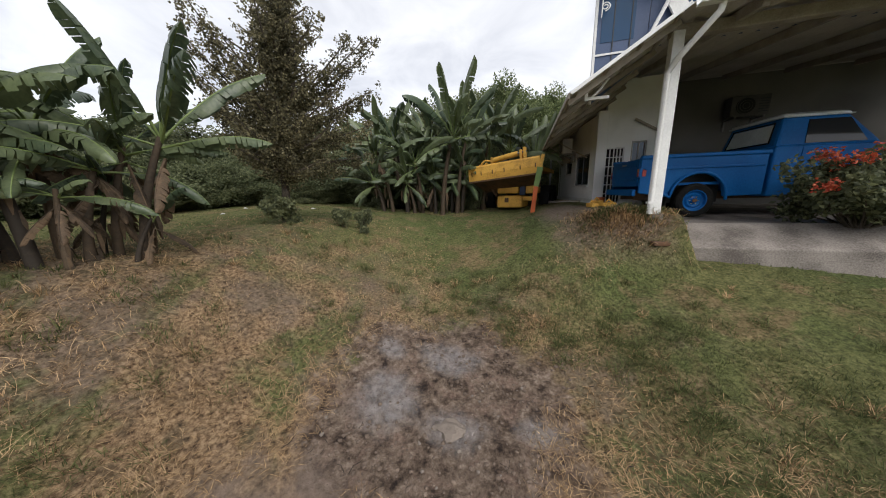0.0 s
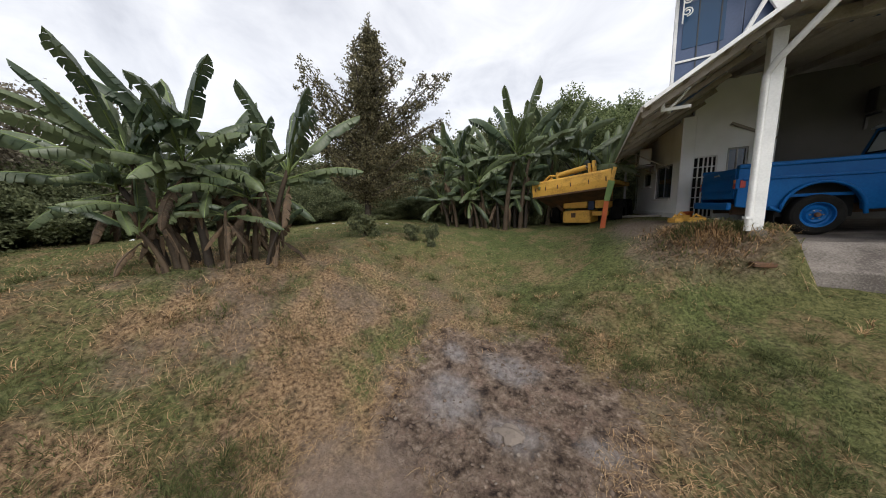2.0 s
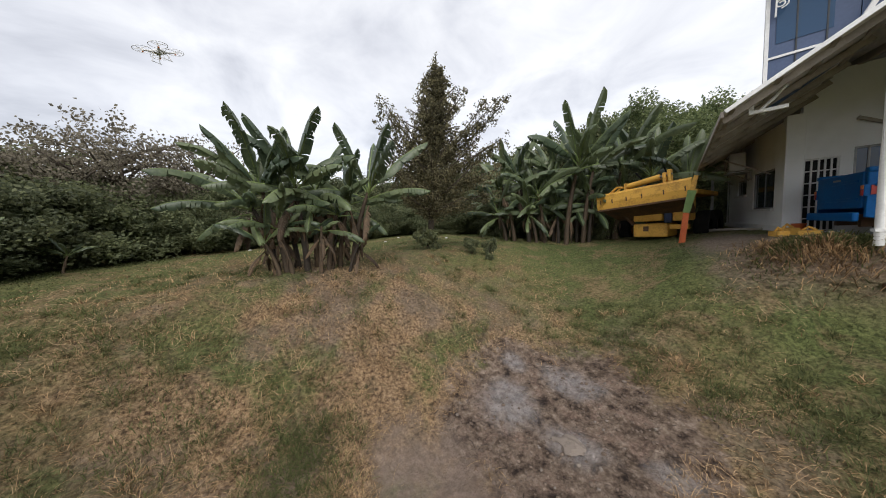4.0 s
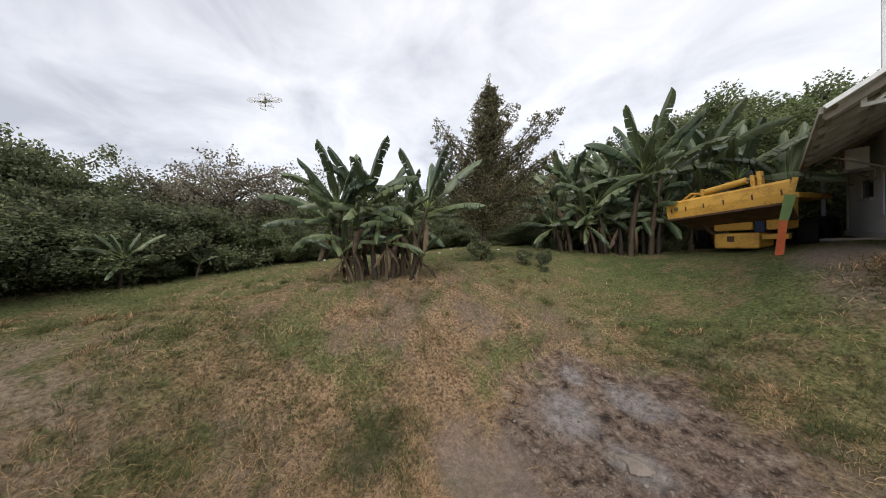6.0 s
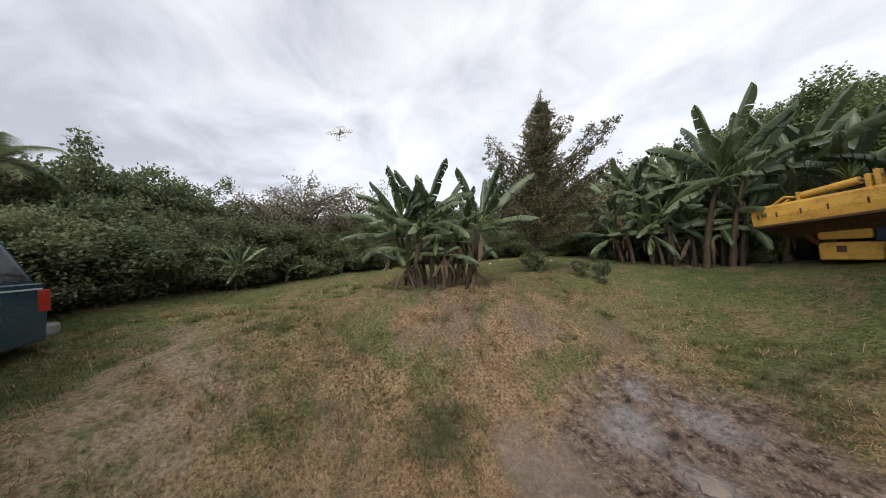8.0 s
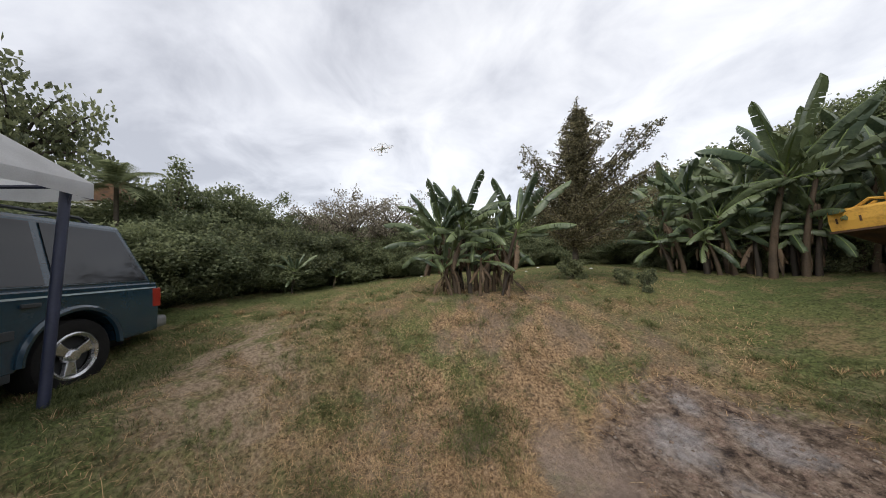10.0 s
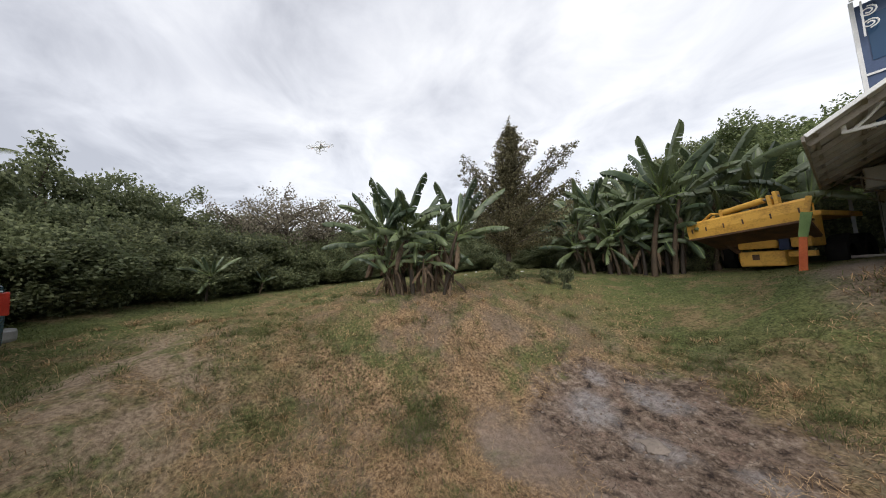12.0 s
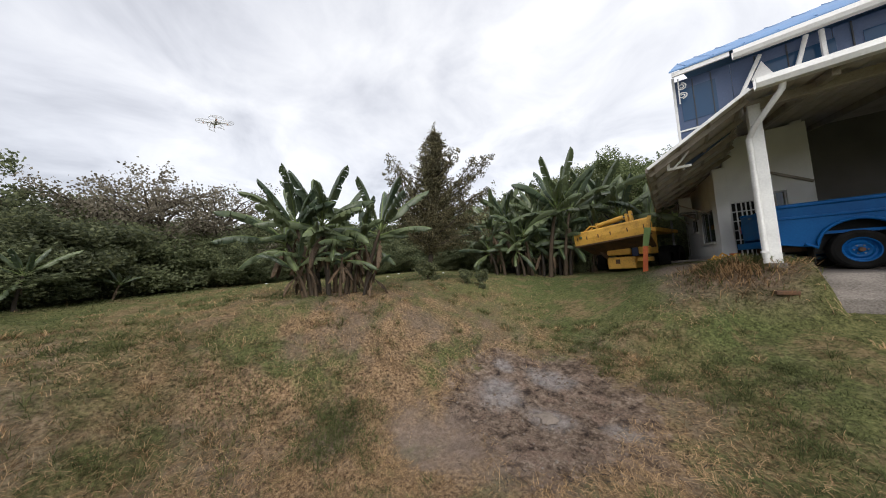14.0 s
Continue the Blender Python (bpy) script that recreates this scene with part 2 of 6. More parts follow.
def ground_material():
    """Dry lawn: straw and green by broad noise, worn soil, and one bare patch of dark earth with ash on it."""
    m = bpy.data.materials.new("dry_lawn")
    m.use_nodes = True
    nd, ln = m.node_tree.nodes, m.node_tree.links
    p = nd["Principled BSDF"]
    p.inputs["Roughness"].default_value, p.inputs["Specular IOR Level"].default_value = 0.95, 0.2
    pos = nd.new("ShaderNodeNewGeometry").outputs["Position"]

    def noise_at(scale, detail=6, rough=0.55, distort=0.0):
        n = nd.new("ShaderNodeTexNoise")
        n.inputs["Scale"].default_value, n.inputs["Detail"].default_value, n.inputs["Roughness"].default_value, n.inputs["Distortion"].default_value = scale, detail, rough, distort
        ln.new(pos, n.inputs["Vector"])
        return n.outputs[0]

    def ramp(value, stops):
        r = nd.new("ShaderNodeValToRGB")
        while len(r.color_ramp.elements) < len(stops):
            r.color_ramp.elements.new(0.5)
        for e, (at, colour) in zip(r.color_ramp.elements, stops):
            e.position, e.color = at, (*colour, 1)
        ln.new(value, r.inputs[0])
        return r.outputs[0]

    def mix(fac, a, b):
        x = nd.new("ShaderNodeMix")
        x.data_type = "RGBA"
        ln.new(fac, x.inputs[0])
        ln.new(a, x.inputs[6])
        ln.new(b, x.inputs[7])
        return x.outputs[2]

    def math2(op, a, b):
        n = nd.new("ShaderNodeMath")
        n.operation = op
        for i, v in enumerate((a, b)):
            if isinstance(v, (int, float)):
                n.inputs[i].default_value = v
            else:
                ln.new(v, n.inputs[i])
        return n.outputs[0]

    def spot(cx, cy, rx, ry, wobble, soft):
        """1 inside an uneven ellipse, 0 outside."""
        mp = nd.new("ShaderNodeMapping")
        mp.vector_type = "POINT"
        mp.inputs["Location"].default_value = (-cx / rx, -cy / ry, 0)
        mp.inputs["Scale"].default_value = (1 / rx, 1 / ry, 0)
        ln.new(pos, mp.inputs[0])
        ln_ = nd.new("ShaderNodeVectorMath")
        ln_.operation = "LENGTH"
        ln.new(mp.outputs[0], ln_.inputs[0])
        d = math2("ADD", ln_.outputs["Value"], math2("MULTIPLY", math2("SUBTRACT", noise_at(2.2, 7, 0.65), 0.5), wobble))
        r = nd.new("ShaderNodeMapRange")
        r.interpolation_type = "SMOOTHSTEP"
        r.inputs["From Min"].default_value, r.inputs["From Max"].default_value = 1 + soft, 1 - soft
        ln.new(d, r.inputs[0])
        return r.outputs[0]

    fine, grain, broad = noise_at(28, 8, 0.7), noise_at(140, 4), noise_at(0.55, 4)
    straw = ramp(fine, [(0.36, (0.06, 0.038, 0.024)), (0.48, (0.26, 0.172, 0.1)), (0.62, (0.5, 0.35, 0.21))])
    soil = ramp(fine, [(0.36, (0.12, 0.088, 0.062)), (0.64, (0.34, 0.255, 0.185))])
    green = ramp(fine, [(0.37, (0.045, 0.062, 0.02)), (0.63, (0.18, 0.217, 0.075))])
    base = mix(ramp(noise_at(1.3, 5), [(0.47, (0, 0, 0)), (0.58, (1, 1, 1))]), straw, soil)
    base = mix(ramp(noise_at(0.9, 6, 0.6, 0.4), [(0.5, (0, 0, 0)), (0.6, (0.85, 0.85, 0.85))]), base, green)
    base = mix(ramp(noise_at(5.5, 6, 0.65, 0.3), [(0.5, (0, 0, 0)), (0.66, (0.75, 0.75, 0.75))]), base, ramp(fine, [(0.34, (0.06, 0.046, 0.028)), (0.66, (0.2, 0.15, 0.095))]))
    # the lawn is greener away from the worn middle
    far = spot(-1.5, 2.5, 3.5, 2.8, 1.3, 0.45)
    lawn = mix(ramp(broad, [(0.42, (0, 0, 0)), (0.6, (1, 1, 1))]), green, ramp(fine, [(0.36, (0.085, 0.092, 0.036)), (0.64, (0.255, 0.25, 0.1))]))
    lawn = mix(ramp(noise_at(1.5, 7, 0.65, 0.5), [(0.5, (0, 0, 0)), (0.6, (0.8, 0.8, 0.8))]), lawn, ramp(fine, [(0.36, (0.12, 0.085, 0.045)), (0.64, (0.38, 0.27, 0.15))]))
    lawn = mix(ramp(noise_at(7, 7, 0.7, 0.4), [(0.5, (0, 0, 0)), (0.64, (0.75, 0.75, 0.75))]), lawn, ramp(fine, [(0.36, (0.035, 0.045, 0.016)), (0.64, (0.12, 0.13, 0.045))]))
    base = mix(far, lawn, base)
    base = mix(spot(1.05, 7.8, 0.55, 1.7, 1.3, 0.5), base, ramp(fine, [(0.36, (0.13, 0.1, 0.075)), (0.64, (0.32, 0.255, 0.2))]))
    base = mix(spot(1.6, 6.55, 0.75, 0.6, 1.2, 0.4), base, soil)
    # worn vehicle track by the car
    base = mix(math2("MULTIPLY", spot(-3.4, -0.75, 1.5, 0.8, 1.6, 0.5), ramp(noise_at(3.2, 7, 0.65, 0.5), [(0.44, (0.1, 0.1, 0.1)), (0.56, (1, 1, 1))])), base, ramp(fine, [(0.36, (0.19, 0.14, 0.095)), (0.64, (0.46, 0.35, 0.245))]))
    earth = ramp(noise_at(9, 9, 0.72), [(0.36, (0.03, 0.021, 0.018)), (0.45, (0.11, 0.078, 0.058)), (0.54, (0.225, 0.168, 0.128)), (0.64, (0.38, 0.3, 0.24))])
    base = mix(spot(-0.62, 3.66, 1.24, 1.14, 1.5, 0.2), base, earth)
    base = mix(math2("MULTIPLY", spot(-0.55, 3.55, 1.0, 0.95, 1.5, 0.3), ramp(noise_at(4.5, 7, 0.7, 0.6), [(0.5, (0, 0, 0)), (0.62, (1, 1, 1))])), base, ramp(noise_at(30, 7, 0.7), [(0.36, (0.12, 0.078, 0.06)), (0.64, (0.35, 0.25, 0.195))]))
    ash = ramp(noise_at(14, 8, 0.7), [(0.36, (0.16, 0.145, 0.143)), (0.6, (0.43, 0.405, 0.405))])
    for cx, cy, rx, ry in ((-1.1, 3.56, 0.27, 0.27), (-0.64, 4.2, 0.26, 0.2), (-0.46, 3.46, 0.24, 0.15), (0.28, 3.6, 0.16, 0.1), (-1.3, 4.1, 0.14, 0.12)):
        half = nd.new("ShaderNodeMath")
        half.operation = "MULTIPLY"
        half.inputs[1].default_value = 0.62
        ln.new(spot(cx, cy, rx, ry, 2.2, 0.6), half.inputs[0])
        base = mix(half.outputs[0], base, ash)
    base = mix(math2("MULTIPLY", spot(-1.25, 2.45, 0.6, 0.36, 2.0, 0.6), 0.7), base, ramp(noise_at(16, 9, 0.72), [(0.34, (0.19, 0.142, 0.115)), (0.66, (0.36, 0.28, 0.23))]))
    ln.new(base, p.inputs["Base Color"])
    b = nd.new("ShaderNodeBump")
    b.inputs["Strength"].default_value, b.inputs["Distance"].default_value = 1.0, 0.06
    ln.new(math2("ADD", fine, math2("MULTIPLY", grain, 0.4)), b.inputs["Height"])
    ln.new(b.outputs[0], p.inputs["Normal"])
    return m


LAWN = ground_material()


# ---- shapes ----
class Shape:
    """Points and faces gathered for one mesh."""

    def __init__(self):
        self.v, self.f = [], []

    def add(self, verts, faces, m=None):
        n = len(self.v)
        self.v += [tuple(m @ Vector(p)) if m else tuple(p) for p in verts]
        self.f += [tuple(i + n for i in f) for f in faces]
        return self

    def box(self, x0, y0, z0, x1, y1, z1, m=None):
        v = [(x, y, z) for z in (z0, z1) for x, y in ((x0, y0), (x1, y0), (x1, y1), (x0, y1))]
        return self.add(v, [(3, 2, 1, 0), (4, 5, 6, 7), (0, 1, 5, 4), (1, 2, 6, 5), (2, 3, 7, 6), (3, 0, 4, 7)], m)

    def tube(self, points, radius, sides=8, m=None, caps=True):
        """A round bar along points; radius may be a list."""
        pts = [Vector(p) for p in points]
        rad = radius if isinstance(radius, (list, tuple)) else [radius] * len(pts)
        v, f = [], []
        side = None
        for i, p in enumerate(pts):
            along = (pts[min(i + 1, len(pts) - 1)] - pts[max(i - 1, 0)]).normalized()
            if side is None:
                side = along.orthogonal().normalized()
            side = (side - along * side.dot(along)).normalized()
            up = along.cross(side)
            v += [p + rad[i] * (math.cos(a) * side + math.sin(a) * up) for a in (2 * math.pi * k / sides for k in range(sides))]
        for i in range(len(pts) - 1):
            for k in range(sides):
                a, b = i * sides + k, i * sides + (k + 1) % sides
                f.append((a, b, b + sides, a + sides))
        if caps:
            f += [tuple(range(sides))[::-1], tuple(range(len(v) - sides, len(v)))]
        return self.add(v, f, m)

    def prism(self, outline, y0, y1, m=None, inset=0.0, pivot=(0, 0)):
        """An outline in x and z drawn out along y; inset pulls its second end in about pivot."""
        n = len(outline)
        v = [(x, y0, z) for x, z in outline]
        v += [(x + (pivot[0] - x) * inset, y1, z + (pivot[1] - z) * inset) for x, z in outline]
        f = [tuple(range(n)), tuple(range(2 * n - 1, n - 1, -1))] + [(i, i + n, (i + 1) % n + n, (i + 1) % n) for i in range(n)]
        return self.add(v, f, m)

    def lathe(self, profile, sides=24, m=None):
        """A profile of (radius, y) turned round the y axis."""
        v, f, n = [], [], len(profile)
        for k in range(sides):
            a = 2 * math.pi * k / sides
            v += [(r * math.cos(a), y, r * math.sin(a)) for r, y in profile]
        for k in range(sides):
            for i in range(n - 1):
                a, b = k * n + i, ((k + 1) % sides) * n + i
                f.append((a, a + 1, b + 1, b))
        return self.add(v, f, m)


def part(name, shape, material, parent=None, label="", bevel=0.0, smooth=0.0, m=None):
    """One mesh object from a shape, under a thing or a part."""
    me = bpy.data.meshes.new(name)
    me.from_pydata(shape.v, [], shape.f)
    me.materials.append(material)
    if smooth:
        me.shade_smooth()
        me.set_sharp_from_angle(angle=radians(smooth))
    ob = new(name, me)
    if parent:
        ob.parent = parent
    if m:
        ob.matrix_basis = m
    if bevel:
        b = ob.modifiers.new("bevel", "BEVEL")
        b.width, b.segments, b.limit_method, b.angle_limit = bevel, 2, "ANGLE", radians(35)
    if label:
        ob["label"] = label
    return ob


def thing(name, m, label, category, group=""):
    ob = new(name)
    ob.matrix_basis = m
    return tagged(ob, label, category, group)


# ---- the ground ----
def smooth01(a, b, x):
    t = min(1.0, max(0.0, (x - a) / (b - a)))
    return t * t * (3 - 2 * t)


# the lawn's rim as seen from the worn hollow: bearing, distance, height
RIM_AT = (-180, -150, -133, -120, -98, -72, -59, -44, -17, 0, 20, 40, 70, 120, 180)
RIM_FAR = (4.2, 3.8, 3.6, 3.9, 5.2, 5.1, 5.1, 6.4, 8.8, 7.8, 6.6, 6.2, 6.0, 5.0, 4.2)
RIM_RISE = (0.04, 0.12, 0.17, 0.185, 0.055, 0.01, 0, 0, 0, 0, 0, 0, 0, 0, 0.04)
RIM_UP = (0.3, 0.38, 0.42, 0.42, 0.7, 0.88, 0.8, 0.95, 0.68, 0.7, 0.5, 0.15, 0.0, 0.1, 0.3)


def ground_z(x, y):
    """A shallow worn hollow that rises to the plants all round, and a terrace by the house."""
    r = math.hypot(x - 0.4, y - 0.9)
    az = math.degrees(math.atan2(x - 0.4, y - 0.9))
    rim, up, rise = (float(np.interp(az, RIM_AT, row)) for row in (RIM_FAR, RIM_UP, RIM_RISE))
    low = -0.6
    z = low + (up - low) * smooth01(2.0, rim, r) + 0.045 * min(max(0.0, r - rim), 9.0) + rise * min(max(0.0, r - 5.0), 2.8)
    k = smooth01(0.9, 1.6, x)
    w = smooth01(-0.6, 1.5, x) * smooth01(4.7 + 0.95 * k, 7.15 - 0.75 * k, y) * (1 - smooth01(2.32, 2.4, x))
    z = z * (1 - w) + 0.98 * w
    if x > 2.32 and y > 6.1:
        k = smooth01(2.34, 2.44, x) * smooth01(6.1, 6.5, y)
        z = min(z, z * (1 - k) + 0.1 * k)
    return z


def in_patch(x, y):
    """How far inside the bare patch a place is: over 0 inside."""
    return 1 - math.hypot((x + 0.62) / 1.2, (y - 3.66) / 1.12) + 0.35 * noise.noise((x * 1.6, y * 1.6, 1))


def rough_z(x, y):
    lump = 0.0
    if -2.8 < x < 1.4 and 2.0 < y < 5.8:
        k = max(0.0, min(1.0, 1.6 * in_patch(x, y)))
        lump = k * (0.03 * noise.noise((x * 8, y * 8, 11)) + 0.028 * abs(noise.noise((x * 19, y * 19, 13))))
    return ground_z(x, y) + lump + 0.022 * noise.noise((x * 1.7, y * 1.7, 0)) + 0.022 * noise.noise((x * 6, y * 6, 3)) + 0.008 * noise.noise((x * 17, y * 17, 5))


def steps(lo, hi, step, reach):
    inner = list(np.arange(lo, hi, step))
    grow, at, d = [], hi, step
    while at < reach:
        grow.append(at)
        d *= 1.18
        at += d
    down, at, d = [], lo, step
    while at > -reach:
        d *= 1.18
        at -= d
        down.append(at)
    return down[::-1] + inner + grow


def build_ground():
    xs, ys = steps(-7.0, 4.5, 0.05, 700), steps(-3.5, 8.0, 0.05, 700)
    v = [(x, y, rough_z(x, y)) for y in ys for x in xs]
    n = len(xs)
    f = [(j * n + i, j * n + i + 1, (j + 1) * n + i + 1, (j + 1) * n + i) for j in range(len(ys) - 1) for i in range(n - 1)]
    me = bpy.data.meshes.new("ground")
    me.from_pydata(v, [], f)
    me.materials.append(LAWN)
    me.shade_smooth()
    return tagged(new("ground", me), "dry patchy lawn with bare dark earth and ash", "ground", kind="structure")


build_ground()


# ---- the house ----
WX, WY = 1.86, 9.5  # outer faces of the side wall and the front wall


def wall_with_holes(name, material, label, u0, u1, z0, z1, holes, place):
    """An upright wall from rectangles round its holes; place(u, depth, z) gives the point, depth 0 outside and 0.16 inside."""
    us = sorted({u0, u1, *[h[0] for h in holes], *[h[1] for h in holes]})
    zs = sorted({z0, z1, *[h[2] for h in holes], *[h[3] for h in holes]})
    s = Shape()
    inside = lambda u, z: any(h[0] < u < h[1] and h[2] < z < h[3] for h in holes)
    for a, b in zip(us, us[1:]):
        for c, d in zip(zs, zs[1:]):
            if not inside((a + b) / 2, (c + d) / 2):
                v = [place(u, e, z) for z in (c, d) for u, e in ((a, 0), (b, 0), (b, 0.16), (a, 0.16))]
                s.add(v, [(3, 2, 1, 0), (4, 5, 6, 7), (0, 1, 5, 4), (1, 2, 6, 5), (2, 3, 7, 6), (3, 0, 4, 7)])
    return tagged(part(name, s, material), label, "wall", kind="structure")


side = lambda u, e, z: (WX + e - 0.11 * (u - WY), u, z)  # the side wall stands a little askew
front = lambda u, e, z: (u, WY + e, z)
wall_with_holes("wall_west", WHITE, "white plastered house side wall with two windows", WY, 13.2, 0.5, 3.15,
                [(10.0, 11.15, 1.46, 2.3), (11.6, 12.25, 1.84, 2.24)], side)
wall_with_holes("wall_south", WHITE, "white plastered front wall with a barred door and a window", WX + 0.16, 3.3, 0.3, 3.85,
                [(2.06, 2.46, 0.98, 2.34), (2.6, 2.92, 1.72, 2.46)], front)
tagged(part("wall_return", Shape().box(3.14, WY + 0.16, 0.3, 3.3, 11.5, 3.95), WHITE), "white plastered wall end in the carport", "wall", kind="structure")
tagged(part("wall_carport", Shape().box(3.3, 11.5, 0.3, 10.0, 11.66, 4.22), SHADED_WALL), "plastered back wall of the carport, its shade put into the grey", "wall", kind="structure")
tagged(part("wall_east", Shape().box(9.84, 5.9, 0.1, 10.0, 11.5, 3.38), SHADED_WALL), "plastered end wall, carport shade put into its grey", "wall", kind="structure")
tagged(part("wall_north", Shape().box(WX - 0.2, 13.04, 0.3, 10.0, 13.2, 4.0), WHITE), "white plastered rear wall of the house", "wall", kind="structure")
# inner wall coloured near-black in place of the room's shade
tagged(part("wall_inner", Shape().box(WX + 0.4, 11.3, 0.3, 3.1, 11.38, 3.2), SHADE_BLACK), "inner wall coloured dark for the unlit room behind the windows", "wall", kind="structure")
tagged(part("plinth", Shape().add([side(u, e, z) for z in (0.3, 1.1) for u, e in ((WY - 0.03, -0.03), (13.23, -0.03), (13.23, 0.1), (WY - 0.03, 0.1))], [(3, 2, 1, 0), (4, 5, 6, 7), (0, 1, 5, 4), (1, 2, 6, 5), (2, 3, 7, 6), (3, 0, 4, 7)]), WHITE_PAINT), "white painted plinth course along the side wall", "trim", kind="structure")
tagged(part("corner_pier", Shape().box(WX - 0.035, WY - 0.035, 0.5, WX + 0.2, WY + 0.2, 3.2), WHITE, bevel=0.01), "white plastered corner pier", "trim", kind="structure")


def window(name, label, u0, u1, z0, z1, place, mullions, pane):
    w = thing(name, Matrix.Identity(4), label, "window")
    w["kind"] = "structure"

    def bar(nm, a, b, c, d, e0, e1, mat):
        s = Shape()
        v = [place(u, e, z) for z in (c, d) for u, e in ((a, e0), (b, e0), (b, e1), (a, e1))]
        s.add(v, [(3, 2, 1, 0), (4, 5, 6, 7), (0, 1, 5, 4), (1, 2, 6, 5), (2, 3, 7, 6), (3, 0, 4, 7)])
        part(nm, s, mat, w)
    t = 0.035
    for a, b, c, d in ((u0, u1, z0, z0 + t), (u0, u1, z1 - t, z1), (u0, u0 + t, z0 + t, z1 - t), (u1 - t, u1, z0 + t, z1 - t)):
        bar("frame", a, b, c, d, 0.02, 0.07, STEEL)
    n = mullions + 1
    for i in range(n):
        a, b = u0 + t + (u1 - u0 - 2 * t) * i / n, u0 + t + (u1 - u0 - 2 * t) * (i + 1) / n
        bar("pane", a, b - 0.015, z0 + t, z1 - t, 0.045, 0.05, pane)
        if i:
            bar("mullion", a - 0.015, a + 0.012, z0 + t, z1 - t, 0.03, 0.065, STEEL)
    bar("sill", u0 - 0.05, u1 + 0.05, z0 - 0.05, z0, -0.05, 0.1, WHITE_PAINT)
    return w


window("window_1", "sliding window with dark glass and a grey frame", 10.0, 11.15, 1.46, 2.3, side, 1, PANE)
window("window_2", "small dark bathroom window with a grey frame", 11.6, 12.25, 1.84, 2.24, side, 0, PANE)
window("window_3", "blue-tinted sliding window in the front wall", 2.6, 2.92, 1.72, 2.46, front, 1, PANE_BLUE)

door = thing("door_1", Matrix.Identity(4), "white barred security door over a dark doorway", "door")
door["kind"] = "structure"
# flat sheet whose near-black colour stands for the unlit doorway
part("backing", Shape().box(2.06, WY + 0.12, 0.98, 2.46, WY + 0.15, 2.34), SHADE_BLACK, door)
for x in (2.06, 2.145, 2.23, 2.3, 2.37, 2.438):
    part("bar", Shape().box(x, WY + 0.02, 0.98, x + 0.022, WY + 0.05, 2.34), WHITE_PAINT, door)
for z in (1.0, 1.22, 1.44, 1.66, 1.88, 2.1, 2.31):
    part("cross_bar", Shape().box(2.06, WY + 0.01, z, 2.46, WY + 0.03, z + 0.022), WHITE_PAINT, door)

tagged(part("carport_floor", Shape().box(2.3, 6.9, 0.1, 9.84, 11.5, 0.8), CONCRETE), "stained concrete carport floor", "floor", kind="structure")
ramp = Shape().prism([(0, 0.0), (0.7, 0.0), (0.7, 0.8), (0.6, 0.8), (0.0, 0.52)], 0, 1, Matrix.Translation((2.42, 6.24, 0)) @ Matrix.Rotation(radians(90), 4, "Z") @ Matrix.Diagonal((1, -7.6, 1, 1)))
tagged(part("ramp", ramp, CONCRETE, bevel=0.02), "worn concrete ramp up to the carport", "ramp", kind="structure")
kerb = Shape().prism([(0, -0.1), (0.9, -0.1), (0.9, 0.95), (0.75, 0.95), (0.0, 0.5)], 0, 0.12, Matrix.Translation((2.42, 6.17, 0)) @ Matrix.Rotation(radians(90), 4, "Z"))
tagged(part("kerb", kerb, CONCRETE, bevel=0.015), "broken concrete kerb beside the ramp", "kerb", kind="structure")

# roof: a slope over the side wall, and a flatter sheet over the carport
EAVE_N, EAVE_F, RIDGE_N, RIDGE_F = Vector((0.66, 5.92, 2.64)), Vector((0.72, 13.5, 2.6)), Vector((1.86, 5.86, 3.42)), Vector((2.5, 13.5, 3.6))


def sheet(name, a, b, c, d, waves, depth, thick, material, label, category="roof"):
    """A corrugated sheet between the edges a-b and d-c, its waves running from a to d."""
    s = Shape()
    n = waves * 4
    up = (b - a).cross(d - a).normalized()
    if up.z < 0:
        up = -up
    for k in range(n + 1):
        f = k / n
        off = up * depth * math.sin(2 * math.pi * k / 4)
        for q in (a.lerp(b, f), d.lerp(c, f)):
            s.v += [tuple(q + off), tuple(q + off + up * thick)]
    for k in range(n):
        i = k * 4
        s.f += [(i, i + 4, i + 6, i + 2), (i + 1, i + 3, i + 7, i + 5), (i, i + 1, i + 5, i + 4), (i + 2, i + 6, i + 7, i + 3)]
    s.f += [(0, 2, 3, 1), (n * 4, n * 4 + 1, n * 4 + 3, n * 4 + 2)]
    return tagged(part(name, s, material, smooth=40), label, category, kind="structure")


sheet("roof_slope", EAVE_N, EAVE_F, RIDGE_F, RIDGE_N, 30, 0.012, 0.02, SOFFIT, "weathered corrugated fibre roof slope with deep eaves")
sheet("roof_carport", RIDGE_N + Vector((0.02, 0.02, 0)), Vector((10.0, 5.86, 3.44)), Vector((10.0, 11.7, 4.3)), Vector((2.1, 11.7, 4.3)), 38, 0.02, 0.02, SOFFIT, "corrugated fibre carport roof seen from below")
sheet("roof_main", Vector((2.1, 11.65, 4.33)), Vector((10.0, 11.65, 4.33)), Vector((10.0, 13.5, 4.33)), Vector((2.5, 13.5, 4.33)), 30, 0.02, 0.02, SOFFIT, "corrugated roof over the rooms")


